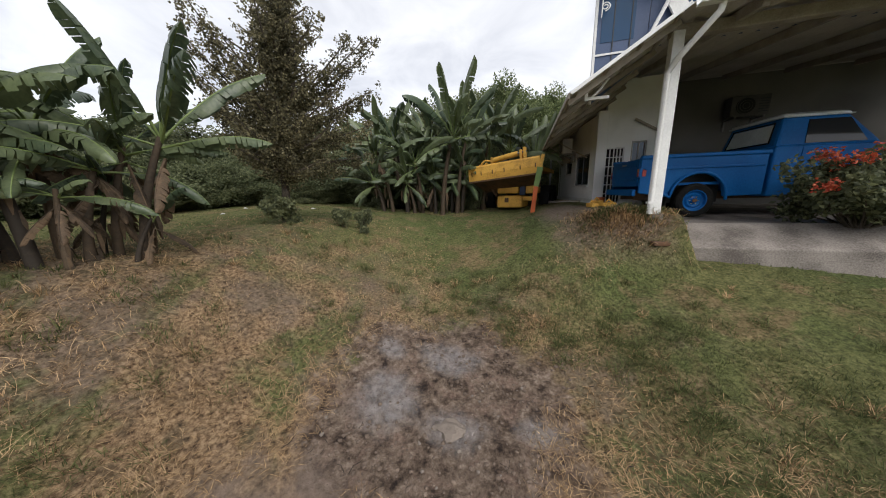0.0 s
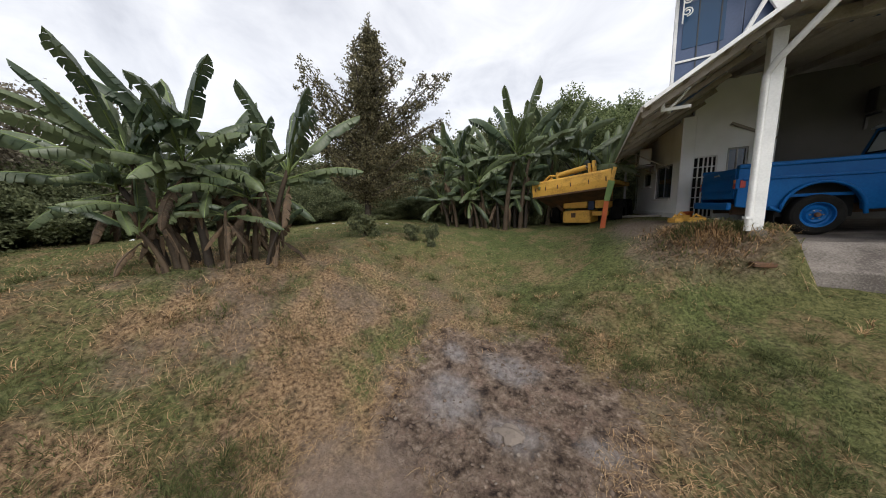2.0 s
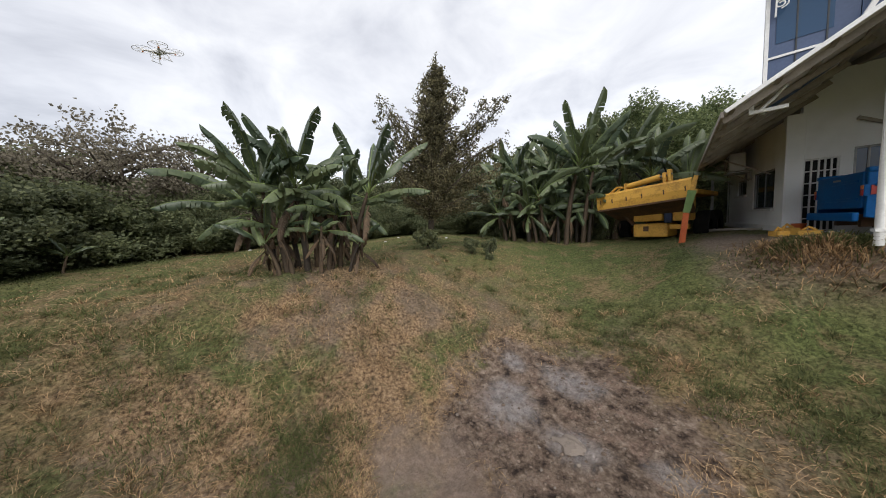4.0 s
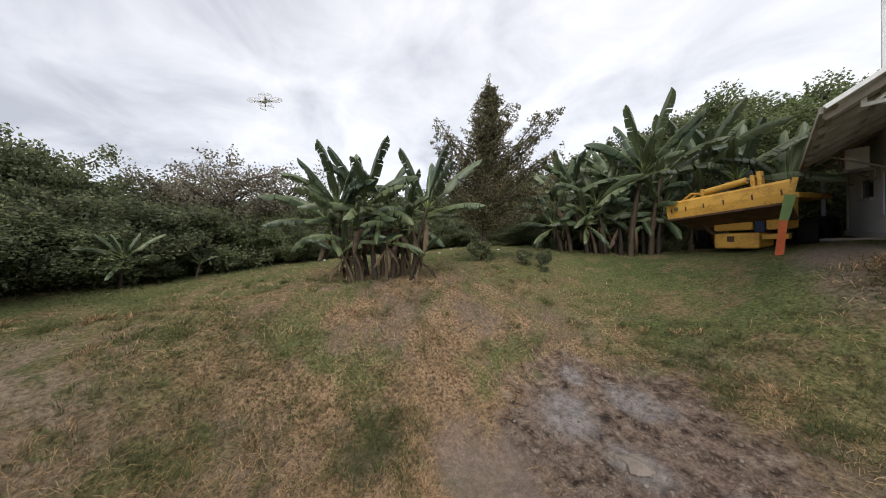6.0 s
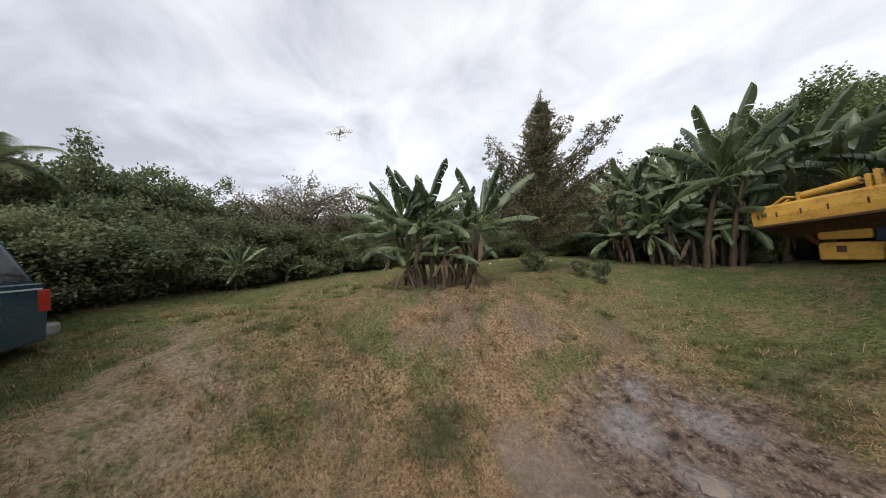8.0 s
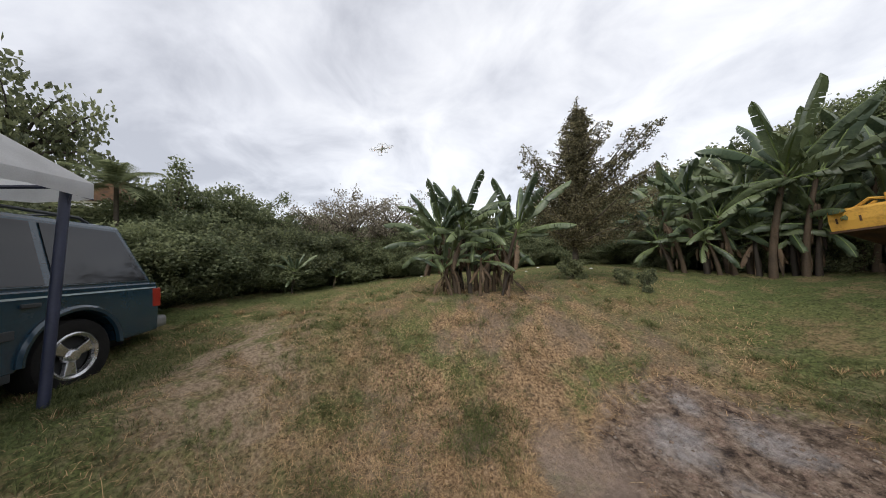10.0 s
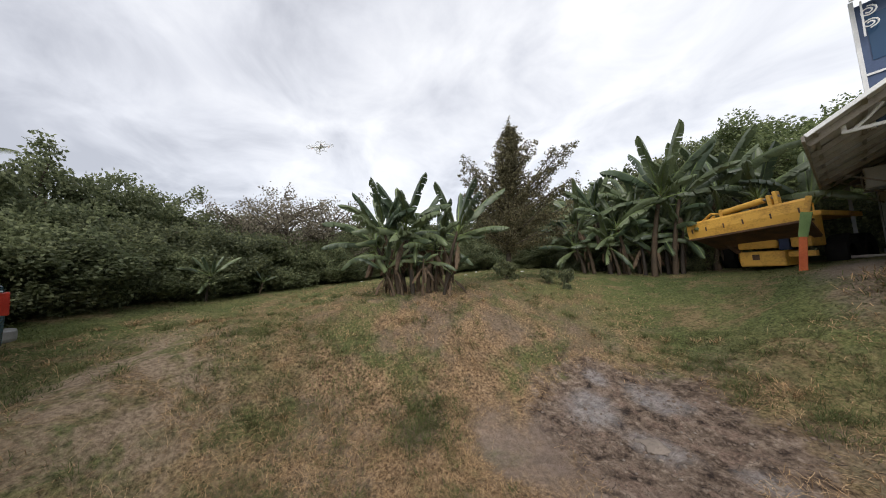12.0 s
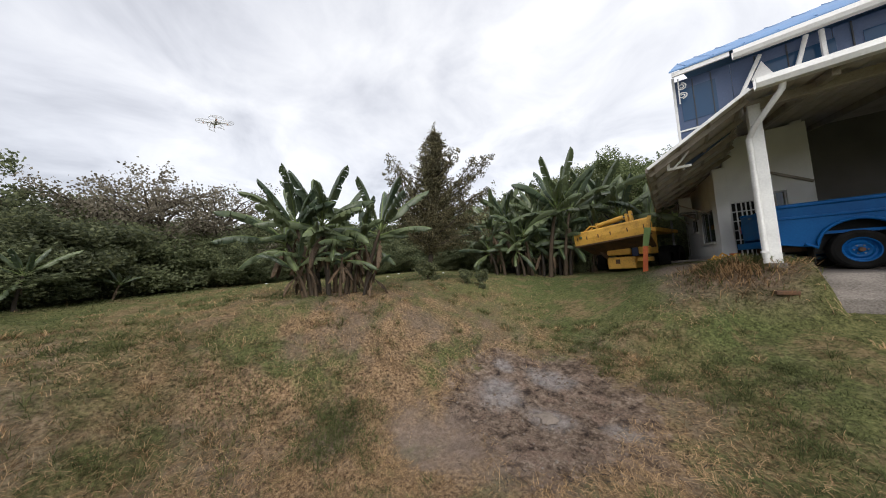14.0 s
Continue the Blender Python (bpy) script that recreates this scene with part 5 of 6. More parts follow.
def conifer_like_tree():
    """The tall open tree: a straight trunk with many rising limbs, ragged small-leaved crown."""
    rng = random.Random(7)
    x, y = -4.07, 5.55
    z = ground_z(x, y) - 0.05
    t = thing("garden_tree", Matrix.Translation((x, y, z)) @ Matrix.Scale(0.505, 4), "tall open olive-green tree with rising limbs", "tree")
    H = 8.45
    lean = Vector((0.65, 0.5, 0))
    mid = lambda h: lean * (h / H) + Vector((0.08 * math.sin(h * 1.3), 0.05 * math.cos(h * 1.7), h))
    part("trunk", Shape().tube([mid(H * k / 12) for k in range(13)], [0.14 * (1 - 0.92 * k / 12) + 0.008 for k in range(13)], 9), BARK, t, smooth=60)
    clusters = []
    right, deep = Vector((0.78, 0.63, 0)), Vector((-0.63, 0.78, 0))
    up = Vector((0, 0, 1))
    # the long plumes: height on the trunk, sideways, in depth, rise
    plumes = [(3.8, 3.0, 0.3, 2.9), (4.0, -2.5, -0.2, 3.1), (3.7, -2.4, 0.1, 2.9), (4.1, 2.8, 0.1, 2.8), (4.9, 1.15, 0.3, 2.4), (3.2, -2.6, 0.3, 1.9), (4.0, 2.2, -0.5, 2.5), (3.1, 2.4, 0.2, 1.6), (2.8, -2.0, -0.4, 1.2),
              (5.3, -0.75, 0.3, 1.7), (4.2, 0.4, 1.7, 2.0), (4.4, -0.2, -1.6, 2.2), (2.6, 2.7, -0.6, 0.9), (2.5, -2.0, 0.6, 0.8), (2.0, 2.5, 0.4, 0.5), (3.4, 2.9, -0.2, 1.5), (3.5, -2.7, 0.0, 2.5)]
    limbs = [(h, right * a * (1.1 if a > 0 else 0.82) + deep * b + up * c * 0.9, True) for h, a, b, c in plumes]
    for k in range(92):
        h = 1.7 + 6.2 * (k / 92)
        a = k * 2.4
        reach = (3.0 - 0.3 * h if h < 5.0 else 1.4 - 0.42 * (h - 5.0)) * rng.uniform(0.45, 1.1) + 0.12
        limbs.append((h, Vector((math.cos(a) * reach, math.sin(a) * reach, reach * rng.uniform(0.2, 0.7))), False))
    for h, d, long in limbs:
        a = mid(h)
        flat = Vector((d.x, d.y, 0))
        bow = lambda s_: a + flat * s_ + up * d.z * s_ ** 1.35
        part("limb", Shape().tube([bow(k / 5) for k in range(6)], [0.045 * (1 - k / 6) + 0.006 for k in range(6)], 5), BARK, t)
        m = 22 if long else 9
        for q in range(m):
            f = q / (m - 1)
            c = bow(0.12 + 0.9 * f)
            size = (0.31 * (1 - 0.45 * f) if long else 0.25 * (1 - 0.45 * f)) * rng.uniform(0.75, 1.2) * (1.4 if h < 3.3 else 1.0)
            stray = 0.22 if long else 0.12
            clusters.append((c.x + rng.uniform(-stray, stray), c.y + rng.uniform(-stray, stray), c.z - size * 0.5 + rng.uniform(-stray, stray), size))
            if long and q % 2:
                # short twigs standing off and hanging from the plume
                o = right * rng.uniform(-0.3, 0.3) + deep * rng.uniform(-0.3, 0.3) + up * rng.uniform(-0.42, 0.2)
                for w in (0.5, 0.8, 1.1):
                    clusters.append((c.x + o.x * w, c.y + o.y * w, c.z + o.z * w, 0.1))
    for k in range(16):
        h = H * (0.7 + 0.3 * k / 15)
        c = mid(h)
        clusters.append((c.x + rng.uniform(-0.1, 0.1), c.y + rng.uniform(-0.1, 0.1), c.z, 0.22 - 0.008 * k))
    part("crown", leaf_cloud(rng, clusters, 760, 0.08), LEAF_OLIVE, t)


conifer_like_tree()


def palm(x, y, z):
    rng = random.Random(15)
    K = 0.36
    p = thing("palm_tree", Matrix.Translation((x, y, ground_z(x, y))) @ Matrix.Scale(K, 4), "slender palm with arching feathered fronds behind the hedge", "palm tree")
    h = (z - ground_z(x, y)) / K
    part("trunk", Shape().tube([(0, 0, 0), (0.1, 0.05, h * 0.5), (0, 0, h)], [0.14, 0.11, 0.1], 9), BARK, p, smooth=60)
    for k in range(22):
        a, e = k * 2.4, rng.uniform(0.0, 1.3)
        s, q = Shape(), Vector((0, 0, h))
        side_ = Vector((-math.sin(a), math.cos(a), 0))
        spine = []
        for i in range(12):
            d = Vector((math.cos(a) * math.cos(e), math.sin(a) * math.cos(e), math.sin(e)))
            spine.append(q.copy())
            if i > 1:
                for sg in (-1, 1):
                    w = 0.7 * math.sin(math.pi * (i + 1) / 13.5)
                    tip = q + side_ * sg * w + d * 0.22 - Vector((0, 0, 0.14))
                    for k_ in range(5):
                        o = d * 0.038 * k_
                        s.add([q + o, q + o + d * 0.045, tip + o], [(0, 1, 2)])
            q = q + d * 0.19
            e -= 0.11
        s.tube(spine, 0.012, 4)
        part("frond", s, LEAF_MID, p)


palm(-6.75, -3.7, 3.4)


def flower_bush(x, y):
    rng = random.Random(5)
    b = thing("flowering_bush", Matrix.Translation((x, y, 0.76)), "green bush with clusters of orange flowers at the carport's edge", "bush")
    wood, clusters = Shape(), []
    for k in range(34):
        a, r = k * 2.4, 0.15 + 0.75 * rng.random()
        tip = Vector((1.3 * r * math.cos(a), 0.75 * r * math.sin(a), rng.uniform(0.2, 0.95) * (1.1 - 0.3 * r)))
        wood.tube(limb_path(rng, (0.1 * math.cos(a), 0.1 * math.sin(a), 0), tip, 4, 0.04), [0.012, 0.01, 0.008, 0.006, 0.004], 5)
        for q in (0.7, 0.85, 1.0):
            c = tip * q
            clusters.append((c.x, c.y, c.z, 0.18))
        if k % 3 == 0:
            head = leaf_cloud(rng, [(tip.x * 1.12, tip.y * 1.2 - 0.08, tip.z + 0.14, 0.12)], 5200, 0.045, 0.6)
            part("flower_head", head, FLOWER, b, "cluster of orange blossoms")
    part("stem", wood, BARK, b)
    part("foliage", leaf_cloud(rng, clusters, 1900, 0.07), LEAF_DARK, b)


flower_bush(4.55, 6.75)


def weeds():
    """Dry weeds over the bank by the post."""
    rng = random.Random(9)
    s, g = Shape(), Shape()
    for _ in range(4200):
        x, y = rng.gauss(1.62, 0.36), rng.gauss(6.5, 0.3)
        if not (0.7 < x < 2.32 and 5.9 < y < 7.4):
            continue
        hump = math.exp(-((x - 1.65) / 0.4) ** 2 - ((y - 6.45) / 0.35) ** 2)
        h = rng.uniform(0.02, 0.09) + 0.13 * hump * rng.random()
        a, l = rng.uniform(0, 6.28), rng.uniform(0.03, 0.14)
        p = Vector((x, y, rough_z(x, y) - 0.01))
        q = p + Vector((l * math.cos(a), l * math.sin(a), h))
        r = q + Vector((l * 0.9 * math.cos(a), l * 0.9 * math.sin(a), -0.02 + 0.02 * rng.random()))
        w = Vector((-math.sin(a), math.cos(a), 0)) * 0.004
        (s if noise.noise((x * 3, y * 3, 2)) + rng.uniform(-0.4, 0.4) > -0.05 else g).add([p - w, p + w, q + w, q - w, r], [(0, 1, 2, 3), (3, 2, 4)])
    tagged(part("dry_weeds", s, STRAW), "tangled dry weeds over the bank by the post", "weeds", kind="stuff")
    tagged(part("green_weeds", g, GRASS), "sparse green weeds on the bank by the post", "weeds", kind="stuff")


weeds()


# ---- the yellow machine ----
def build_machine():
    m = thing("road_machine", pose(-0.45, 9.6, ground_z(-0.45, 9.6), 0, 0, -14), "old yellow earth-moving machine with its wide blade raised", "earth mover")
    z0 = 1.74 - ground_z(-0.45, 9.6)
    tilt = Matrix.Translation((0, 0, z0)) @ Matrix.Rotation(radians(-4.5), 4, "Y") @ Matrix.Rotation(radians(-3), 4, "Z") @ Matrix.Diagonal((1, 1, 0.84, 1))
    prof = [(-0.12, 0.0), (0.0, 0.0), (0.02, 0.22), (0.0, 0.46), (-0.05, 0.52), (-0.08, 0.5), (-0.05, 0.24)]
    blade = part("blade", Shape().prism([(y, z) for y, z in prof], -1.06, 1.02, Matrix.Rotation(radians(-90), 4, "Z") @ Matrix.Diagonal((1, 1, 1, 1))), YELLOW, m, "scuffed yellow blade", bevel=0.01, m=tilt)
    part("cutting_edge", Shape().box(-1.07, -0.03, -0.05, 1.03, 0.09, 0.0), RUST, blade, "rusty cutting edge")
    for x in (-0.95, -0.65, -0.3, 0.05, 0.5, 0.9):
        part("bolt_plate", Shape().box(x, -0.032, 0.17, x + 0.022, -0.012, 0.3), RUST, blade)
    under = Shape().add([(-1.0, 0.05, -0.02), (0.97, 0.05, -0.02), (0.85, 0.75, -0.42), (-0.85, 0.75, -0.42), (-1.0, 0.1, 0.03), (0.97, 0.1, 0.03), (0.85, 0.8, -0.37), (-0.85, 0.8, -0.37)], [(3, 2, 1, 0), (4, 5, 6, 7), (0, 1, 5, 4), (1, 2, 6, 5), (2, 3, 7, 6), (3, 0, 4, 7)])
    part("apron", under, RUST, m, "rusty underside of the blade", m=tilt)
    cyl = part("cylinder", Shape().tube([(-0.28, 0.12, 0.62), (0.42, 0.12, 0.70)], 0.085, 14), YELLOW, m, smooth=40, m=tilt)
    part("rod", Shape().tube([(0.42, 0.12, 0.70), (0.66, 0.12, 0.73)], 0.035, 8), STEEL, cyl)
    for x, h in ((-0.36, 0.72), (0.58, 0.86), (0.48, 0.8)):
        part("lug", Shape().box(x, 0.05, 0.42, x + 0.07, 0.2, h), YELLOW, m, bevel=0.02, m=tilt)
    part("linkage", Shape().tube([(-0.75, 0.1, 0.48), (-0.55, 0.12, 0.66), (-0.36, 0.12, 0.6)], 0.035, 6).tube([(-0.62, 0.1, 0.46), (-0.48, 0.12, 0.58)], 0.03, 6), YELLOW, m, m=tilt)
    # body under and behind the blade
    part("hood", Shape().box(-0.36, 0.6, 0.56, 0.3, 1.6, 1.22), YELLOW, m, bevel=0.04)
    part("counterweight", Shape().box(-0.34, 0.55, 0.14, 0.42, 1.4, 0.5), YELLOW, m, bevel=0.04)
    part("vent", Shape().box(-0.1, 0.54, 0.3, 0.02, 0.56, 0.43), RUST, m)
    part("pillar", Shape().box(0.5, 0.6, 0.55, 0.8, 1.3, 1.25), YELLOW, m, bevel=0.03)
    part("side_arm", Shape().tube([(-0.5, 0.6, 1.35), (-0.55, 0.65, 0.7), (-0.42, 0.8, 0.5)], 0.06, 6), RUST, m)
    part("cover", Shape().add([(0.32, 0.6, 0.5), (0.48, 0.6, 0.5), (0.5, 0.62, 1.3), (0.34, 0.6, 1.34), (0.32, 0.8, 0.5), (0.48, 0.8, 0.5), (0.5, 0.82, 1.3), (0.34, 0.8, 1.34)], [(0, 1, 2, 3), (7, 6, 5, 4), (0, 4, 5, 1), (1, 5, 6, 2), (2, 6, 7, 3), (3, 7, 4, 0)]), BLUE_RAG, m, "crumpled blue cover", bevel=0.03)
    part("beam", Shape().box(0.3, 0.7, 0.34, 0.8, 0.85, 0.46), YELLOW, m, bevel=0.01)
    part("deck", Shape().box(-0.6, 0.9, 1.2, 0.9, 3.2, 1.32), YELLOW, m, bevel=0.02)
    for x in (0.75, -0.75):
        wheel("wheel", m, pose(x, 1.75, 0.36, 0, 0, 90 if x < 0 else -90), 0.42, 0.28, 0.2, RUBBER, YELLOW, 0, "yellow steel rim")
        wheel("wheel", m, pose(x, 2.75, 0.36, 0, 0, 90 if x < 0 else -90), 0.42, 0.28, 0.2, RUBBER, YELLOW, 0, "yellow steel rim")
    part("hose", Shape().tube([(-0.3, 0.55, 1.9), (-0.1, 0.62, 1.62), (0.1, 0.66, 1.4), (0.2, 0.7, 1.15)], 0.02, 6), RUBBER, m)
    part("hose", Shape().tube([(0.35, 0.5, 1.92), (0.4, 0.6, 1.6), (0.34, 0.68, 1.3)], 0.018, 6), RUBBER, m)
    part("hand_rail", Shape().tube([(0.62, 0.75, 1.25), (0.62, 0.75, 1.55), (0.62, 1.6, 1.55), (0.62, 1.6, 1.25)], 0.016, 6), YELLOW, m)
    p = thing("marker_prop", Matrix.Translation((0.35, 8.85, ground_z(0.35, 8.85) - 0.02)), "leaning prop painted orange below and green above", "prop")
    lower, upper, tip = Vector((0, 0, 0)), Vector((0.06, 0.0, 0.66)), Vector((0.2, 0.02, 1.42))
    part("lower_half", Shape().tube([lower, upper], [0.075, 0.07], 4), ORANGE, p, "orange painted lower half")
    part("upper_half", Shape().tube([upper, upper.lerp(tip, 0.6)], [0.08, 0.1], 4), GREEN_PAINT, p, "green painted upper half")
    part("tip", Shape().tube([upper.lerp(tip, 0.6), tip], [0.06, 0.05], 4), YELLOW, p)


build_machine()

for x, y in ((1.05, 12.2), (1.5, 13.0)):
    q = thing("shed_post", Matrix.Translation((x, y, ground_z(x, y) - 0.05)), "thin grey steel shed post behind the house", "post", "shed posts")
    part("shaft", Shape().box(-0.03, -0.03, 0, 0.03, 0.03, 1.75), STEEL, q)
    part("cap", Shape().box(-0.35, -0.04, 1.75, 0.3, 0.04, 1.8), STEEL, q)
q = thing("timber_pole", Matrix.Translation((0.75, 11.0, ground_z(0.75, 11.0) + 0.05)), "weathered timber pole lying on the ground", "pole")
part("pole", Shape().tube([(0, 0, 0.0), (0.5, -0.35, 0.02), (1.0, -0.6, 0.03)], 0.035, 7), BATTEN, q)

# yellow scrap on the terrace by the door
rng = random.Random(3)
for x, y, w, h, tilt in ((1.72, 8.5, 0.2, 0.13, 8), (1.86, 8.1, 0.24, 0.1, -14), (1.56, 8.2, 0.16, 0.09, 25)):
    q = thing("machine_part", pose(x, y, ground_z(min(x, 2.05), y), 0, 0, tilt), "yellow painted scrap machine part on the terrace", "scrap", "scrap by the door")
    part("block", Shape().box(-w / 2, -0.1, 0, w / 2, 0.1, h), YELLOW, q, bevel=0.015)
    part("lug", Shape().tube([(-w * 0.3, 0, h), (-w * 0.1, 0, h + 0.06), (w * 0.25, 0, h)], 0.02, 6), YELLOW, q)
q = thing("loose_brick", pose(1.95, 6.0, ground_z(1.95, 6.0) + 0.01, 4, 2, 12), "broken red brick half sunk in the bank", "brick")
part("block", Shape().box(-0.11, -0.05, -0.02, 0.11, 0.05, 0.035), RUST, q, bevel=0.01)
q = thing("flower_pot", Matrix.Translation((2.0, 9.3, 0.98)), "small red flower pot by the barred door", "flower pot")
part("pot", Shape().lathe([(0.0, 0), (0.06, 0.0), (0.085, 0.14), (0.095, 0.14), (0.095, 0.17), (0.07, 0.17), (0.07, 0.12), (0.0, 0.12)], 14, Matrix.Rotation(radians(90), 4, "X")), ORANGE, q, smooth=40)


# ---- the dark car ----
def build_car():
    fwd, near = Vector((0.985, -0.172, 0)), Vector((0.172, 0.985, 0))
    m = Matrix((fwd, near, Vector((0, 0, 1)))).transposed().to_4x4()
    m.translation = Vector((-3.41, -2.16, 0.37))
    c = thing("sport_utility_car", m, "dark blue-green four-door off-road car with alloy wheels on the grass", "car")
    W, r = 1.76, 0.375
    # side outline without windows, rear to front
    low = [(-1.02, 0.42), (-0.46, 0.40)] + arch(0.0, 0.40, 0.44, 12) + [(0.48, 0.36), (2.36, 0.36)] + arch(2.83, 0.40, 0.44, 12) + [(3.32, 0.42), (3.58, 0.5), (3.6, 0.9), (3.4, 1.0), (2.15, 1.08), (-1.0, 1.08), (-1.05, 0.9)]
    part("body", Shape().prism(low, 0, -W), SUV_GREEN, c, bevel=0.035)
    s = Shape()
    a = [(-1.0, 1.06), (2.1, 1.06), (1.3, 1.82), (-0.70, 1.83)]
    b = [(-0.99, 1.06), (2.1, 1.06), (1.3, 1.82), (-0.72, 1.83)]
    v = [(x, -0.03 if z < 1.2 else -0.2, z) for x, z in a] + [(x, -W + (0.03 if z < 1.2 else 0.2), z) for x, z in b]
    s.add(v, [(0, 1, 2, 3), (7, 6, 5, 4), (0, 4, 5, 1), (1, 5, 6, 2), (2, 6, 7, 3), (3, 7, 4, 0)])
    part("cabin", s, SUV_GREEN, c, bevel=0.05)

    def pane(nm, x0, x1, x2, x3):
        yb, yt = -0.045 + 0.012, -0.185 + 0.012
        part(nm, Shape().add([(x0, yb, 1.12), (x1, yb, 1.12), (x2, yt, 1.75), (x3, yt, 1.75), (x0, yb - 0.03, 1.12), (x1, yb - 0.03, 1.12), (x2, yt - 0.03, 1.75), (x3, yt - 0.03, 1.75)], [(0, 1, 2, 3), (7, 6, 5, 4), (0, 4, 5, 1), (1, 5, 6, 2), (2, 6, 7, 3), (3, 7, 4, 0)]), TINTED, c)
    pane("rear_side_window", -0.88, 0.16, 0.16, -0.62)
    pane("rear_door_window", 0.24, 1.0, 1.0, 0.24)
    pane("front_door_window", 1.07, 1.85, 1.25, 1.07)
    part("rear_window", Shape().add([(-1.008, -0.2, 1.12), (-1.008, -W + 0.2, 1.12), (-0.77, -W + 0.3, 1.75), (-0.77, -0.3, 1.75), (-0.98, -0.2, 1.12), (-0.98, -W + 0.2, 1.12), (-0.74, -W + 0.3, 1.75), (-0.74, -0.3, 1.75)], [(3, 2, 1, 0), (4, 5, 6, 7), (0, 1, 5, 4), (1, 2, 6, 5), (2, 3, 7, 6), (3, 0, 4, 7)], Matrix.Translation((-0.02, 0, 0))), TINTED, c)
    part("pinstripe", Shape().box(-0.98, -0.002, 1.0, 2.9, 0.006, 1.018), STRIPE, c, "thin silver side stripe")
    part("rubbing_strip", Shape().box(0.5, -0.002, 0.66, 2.3, 0.02, 0.74), SUV_TRIM, c, bevel=0.006)
    for x in (0.0, 2.83):
        part("arch_flare", Shape().tube([(px, 0.005, pz) for px, pz in arch(x, 0.40, 0.46, 16)], 0.035, 7), SUV_GREEN, c, smooth=50)
        # dark sheet put in for the shade behind each near wheel
        part("arch_shade", Shape().box(x - 0.46, -0.34, 0.36, x + 0.46, -0.3, 0.9), SHADE_BLACK, c)
    part("roof_rail", Shape().tube([(-0.4, -0.27, 1.83), (-0.3, -0.27, 1.88), (1.0, -0.27, 1.88), (1.1, -0.27, 1.82)], 0.018, 7), SUV_TRIM, c, smooth=50)
    part("roof_rail", Shape().tube([(-0.4, -W + 0.27, 1.83), (-0.3, -W + 0.27, 1.88), (1.0, -W + 0.27, 1.88), (1.1, -W + 0.27, 1.82)], 0.018, 7), SUV_TRIM, c, smooth=50)
    for x in (-0.1, 0.7):
        part("rack_bar", Shape().tube([(x, -0.27, 1.88), (x, -W + 0.27, 1.88)], 0.015, 6), SUV_TRIM, c)
    for y in (-0.09, -W - 0.005):
        lamp = part("tail_lamp", Shape().box(-1.07, y, 0.74, -0.93, y + 0.095, 1.0), RED_LENS, c, "red tail lamp", bevel=0.015)
        part("reflector", Shape().box(-1.078, y + 0.01, 0.84, -1.066, y + 0.085, 0.9), AMBER, lamp, "orange indicator lens")
    part("rear_bumper", Shape().box(-1.2, -W, 0.44, -0.98, 0.0, 0.6), STEEL, c, "grey rear bumper", bevel=0.04)
    part("front_bumper", Shape().box(3.5, -W, 0.4, 3.72, 0.0, 0.6), STEEL, c, bevel=0.04)
    part("door_handle", Shape().box(0.32, 0.0, 0.92, 0.46, 0.025, 0.96), SUV_TRIM, c, bevel=0.008)
    part("sill", Shape().box(0.5, -0.04, 0.3, 2.34, -0.0, 0.38), SUV_TRIM, c, bevel=0.01)
    part("underbody", Shape().box(-0.9, -W + 0.3, 0.28, 3.3, -0.3, 0.42), SHADE_BLACK, c)
    for x in (0.0, 2.83):
        wheel("wheel", c, pose(x, -0.005, r, 0, 0, 180), r, 0.23, 0.225, RUBBER, CHROME, 3, "three-spoke alloy rim", "alloy")
        wheel("wheel", c, pose(x, -W + 0.005, r), r, 0.23, 0.225, RUBBER, CHROME, 3, "three-spoke alloy rim", "alloy")


build_car()


